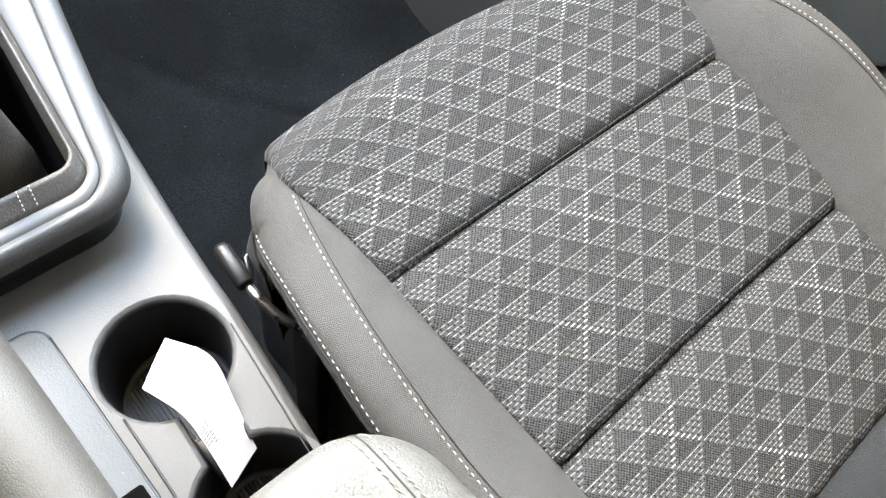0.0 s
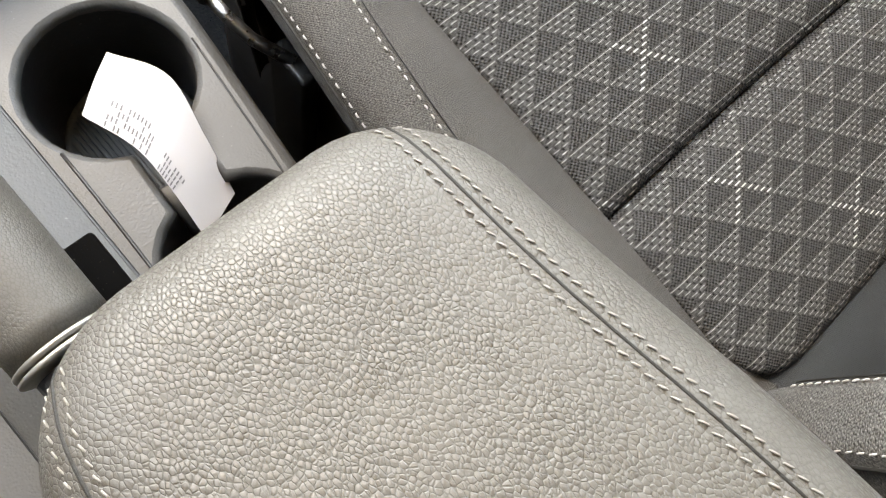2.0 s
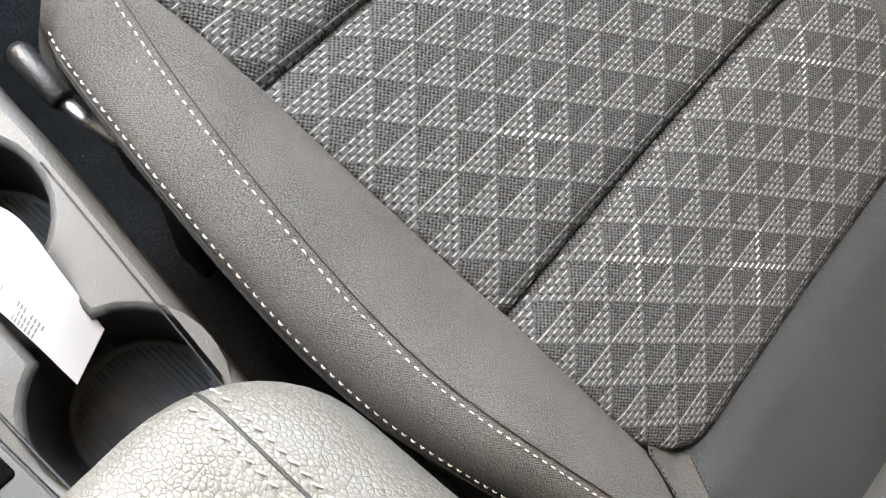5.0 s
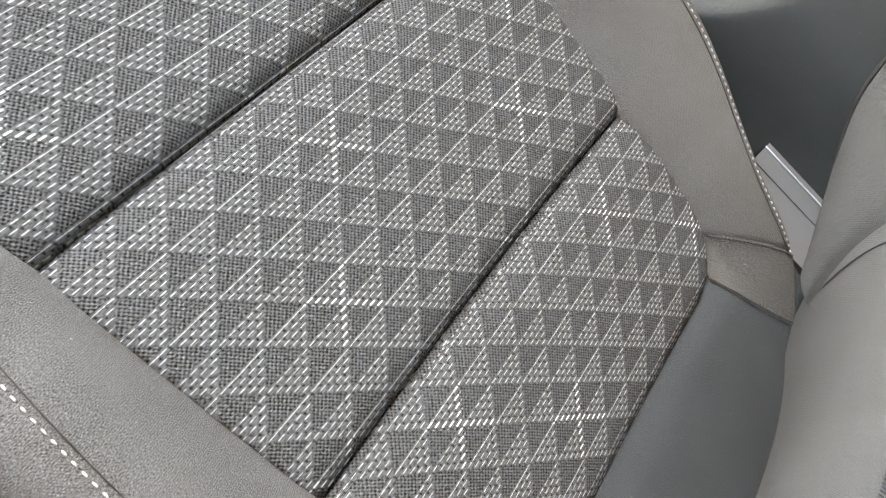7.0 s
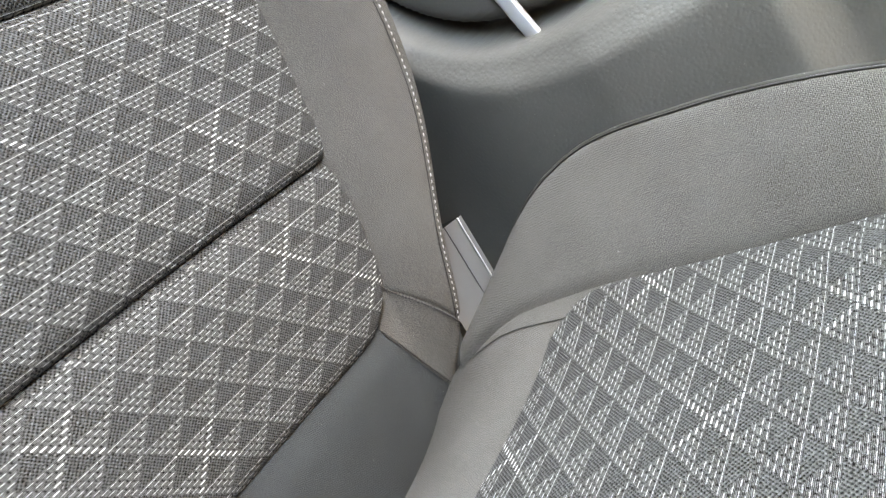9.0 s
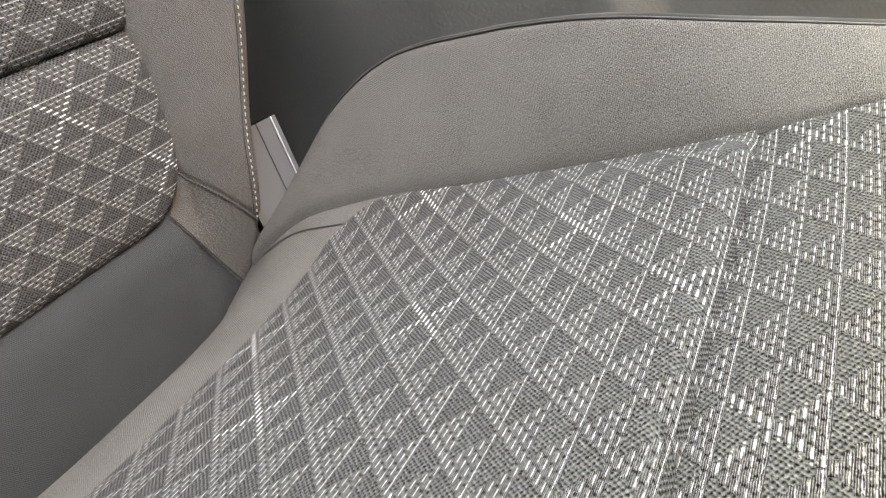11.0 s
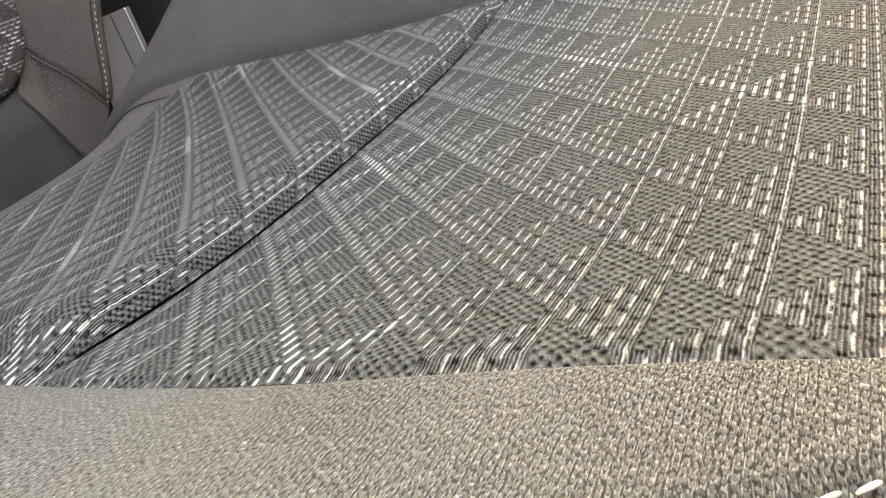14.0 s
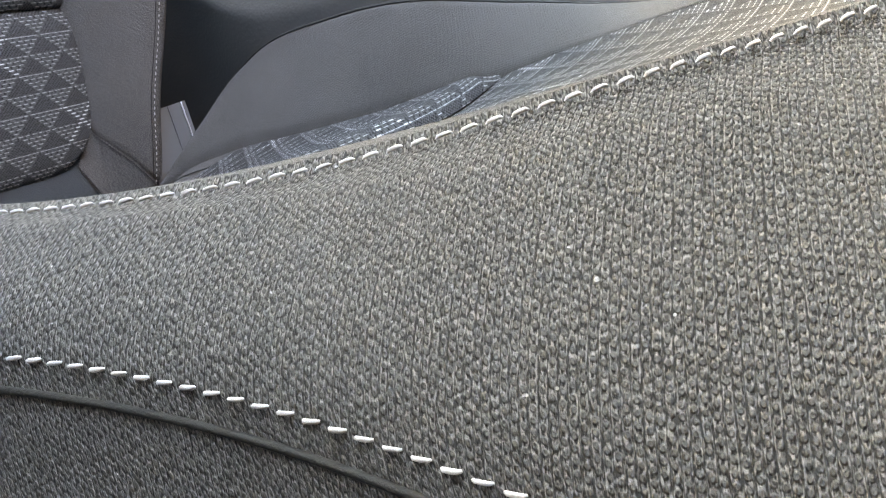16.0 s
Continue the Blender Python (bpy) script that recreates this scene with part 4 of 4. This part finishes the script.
def arm_height(x, y):
    """Top of the padded lid."""
    return ARM_TOP + 0.024 * smoothstep(0.055, -0.12, y) + 0.0035 * (1 - ((x + 0.297) / 0.06) ** 2)


def build_armrest():
    ob = holder("armrest", (-0.297, -0.1, 0.345), "grey grained leather armrest lid with pale double stitching", "armrest")
    loops = []
    cx, x_half, y_front, y_back = -0.2985, 0.0605, 0.0615, -0.30
    for drop, inset in ((0.080, 0.002), (0.03, 0.0), (0.022, 0.0003), (0.016, 0.0015), (0.011, 0.0036), (0.007, 0.0064), (0.0036, 0.0102), (0.0012, 0.0150), (0.0002, 0.0210), (0.0, 0.0280), (0.0, 0.036), (0.0, 0.044)):
        loop = []
        y_a, y_b = y_front - max(inset, 0.005 + 0.22 * inset), y_back + inset
        for x, y in rounded_loop(cx, (y_a + y_b) / 2, x_half - inset, (y_a - y_b) / 2, min(max(0.034 - inset * 0.5, 0.004), (x_half - inset) * 0.8), 10):
            loop.append((x, y, arm_height(x, y) - drop))
        loops.append(loop)
    bm = bmesh.new()
    rings = [[bm.verts.new(p) for p in loop] for loop in loops]
    for a, b in zip(rings, rings[1:]):
        for k in range(len(a)):
            bm.faces.new((a[k], a[(k + 1) % len(a)], b[(k + 1) % len(b)], b[k]))
    bm.faces.new(rings[0])
    inner = rings[-1]
    mirror = [min(inner, key=lambda w: (w.co.x - (2 * cx - v.co.x)) ** 2 + (w.co.y - v.co.y) ** 2) for v in inner]
    for k in range(len(inner)):
        n = (k + 1) % len(inner)
        a, b, c, d = inner[k], inner[n], mirror[n], mirror[k]
        if a.co.x > cx and b.co.x > cx and abs(a.co.y - b.co.y) > 1e-5:
            bm.faces.new((a, b, c, d))
    # the lid widens towards its rear
    for v in bm.verts:
        v.co.x += 0.0035 * float(smoothstep(0.03, -0.06, v.co.y)) * min(max((v.co.x - cx) / 0.03, 0.0), 1.0)
    bm.normal_update()
    surface = BVHTree.FromBMesh(bm)
    part("lid", bm, MAT_LEATHER, ob, "padded grained grey leather lid")

    def lid_z(x, y):
        spot = surface.ray_cast(Vector((x, y, 0.8)), Vector((0, 0, -1)))[0]
        return spot.z if spot else ARM_TOP - 0.03

    for side, x0 in ((1, -0.2583), (-1, -0.3465)):
        ys = np.concatenate([np.linspace(-0.28, 0.04, 100), np.linspace(0.042, 0.0545, 26)])
        if side > 0:
            xs = x0 + 0.0035 * smoothstep(0.02, -0.06, ys) - 0.0015 * smoothstep(0.045, 0.06, ys)
        else:
            xs = x0 - 0.002 * smoothstep(0.0, -0.05, ys) + 0.003 * smoothstep(0.02, 0.05, ys) + 0.010 * np.clip((ys - 0.035) / 0.025, 0, 1) ** 2
        seam = [(x, y, lid_z(x, y) - 0.0001) for x, y in zip(xs, ys)]
        cord = tube("seam_cord", [p for p in seam if p[1] < 0.0535], 0.00045, MAT_SEAM, ob, "dark sewn seam line", 6)
        for off in (-0.0026, 0.0026):
            line = [(x + off, y, lid_z(x + off, y) + 0.0003) for x, y in zip(xs, ys) if (y > -0.12 or side < 0) and y < 0.0525]
            if side > 0:
                stitches("stitch", line, MAT_ARM_THREAD, cord, 0.0031, 0.7, 0.00024, "", 0.0003, (0, 0, 1), True)
            else:
                stitches("topstitch", line, MAT_ARM_THREAD, ob, 0.0031, 0.7, 0.00024, "pale thread topstitch", 0.0003)
    block("hinge_post", (-0.297, -0.2, 0.40), (0.10, 0.14, 0.12), MAT_DARK, ob, "dark armrest post", 0.01)


build_armrest()


# ---- the door beyond the seat ----
def build_door():
    door = holder("door_1", (0.36, 0.0, 0.05), "dark grey grained plastic front door trim with a storage pocket", "car door", "", "structure")
    y, z = np.meshgrid(np.linspace(-0.75, 0.92, 335), np.linspace(-0.01, 0.74, 181))
    # the pocket's rounded rim sweeps up towards the rear
    rim_y = -0.034 + 0.085 * np.exp(-(z - 0.325) / 0.055)
    d = (y - rim_y) * 0.8
    inside = smoothstep(-0.002, 0.012, d)
    x = 0.288 + 0.035 * inside + 0.03 * np.exp(-((d - 0.011) / 0.005) ** 2) + 0.012 * smoothstep(-0.022, 0.0, d) * (1 - inside) + 0.022 * smoothstep(0.582, 0.612, z) + 0.14 * np.clip(z - 0.47, 0, None) + 0.012 * smoothstep(0.40, 0.30, z)
    sheet("panel", np.stack([x, y, z], -1), np.stack([y, z], -1), MAT_DOOR, door, "dark grained door panel")
    block("trim_strip", (0.318, 0.012, 0.427), (0.006, 0.10, 0.012), MAT_SATIN, door, "satin silver trim strip", 0.002, (-8, 0, 0))


build_door()


def build_belt_anchor():
    ob = holder("seat_side_trim", (0.19, -0.12, 0.34), "pale grey plastic side trim with a slot beside the seat", "trim")
    y, k = np.meshgrid(np.linspace(-0.17, -0.088, 40), np.linspace(0, 1, 14))
    x = 0.176 + 0.036 * k
    z = 0.337 + 0.022 * k + 0.10 * (y + 0.13) - 0.004 * np.sin(k * math.pi)
    sheet("plate", np.stack([x, y, z], -1), np.stack([x, y], -1), MAT_PLATE, ob, "satin grey plate")
    sheet("plate_side", np.stack([x[-1:].repeat(5, 0), y[-1:].repeat(5, 0), z[-1:] - np.linspace(0, 0.2, 5)[:, None]], -1), np.stack([x[-1:].repeat(5, 0), y[-1:].repeat(5, 0)], -1), MAT_DARK, ob, "dark plate side")
    tube("edge_bead", np.stack([x[-2], y[-2], z[-2] + 0.0006], -1), 0.0006, MAT_SATIN, ob, "pale edge bead", 8)
    tube("joint", np.stack([x[-5], y[-5], z[-5] + 0.0002], -1), 0.0004, MAT_DARK, ob, "dark joint", 8)


build_belt_anchor()


def build_rod():
    ob = holder("seat_lever", (-0.206, 0.23, 0.2), "black capped steel lever beside the seat front", "lever")
    tube("cap", [(-0.2045, 0.249, 0.314), (-0.2045, 0.247, 0.3145), (-0.2060, 0.219, 0.312), (-0.2060, 0.217, 0.3118)], [0.0052, 0.0064, 0.0064, 0.0052], MAT_BLACK, ob, "black plastic cap", 16)
    tube("rod", [(-0.2060, 0.218, 0.312), (-0.2050, 0.205, 0.309), (-0.2010, 0.190, 0.304), (-0.190, 0.17, 0.298)], 0.0036, MAT_STEEL, ob, "bare steel rod", 12)
    tube("wire_loop", [(-0.2000, 0.222, 0.311), (-0.1955, 0.234, 0.314), (-0.1905, 0.236, 0.315), (-0.1890, 0.222, 0.312), (-0.1940, 0.206, 0.309)], 0.0012, MAT_STEEL, ob, "bent steel wire", 8)
    block("stalk", (-0.190, 0.17, 0.20), (0.012, 0.03, 0.20), MAT_BLACK, ob, "black stalk down to the rail", 0.003)


build_rod()
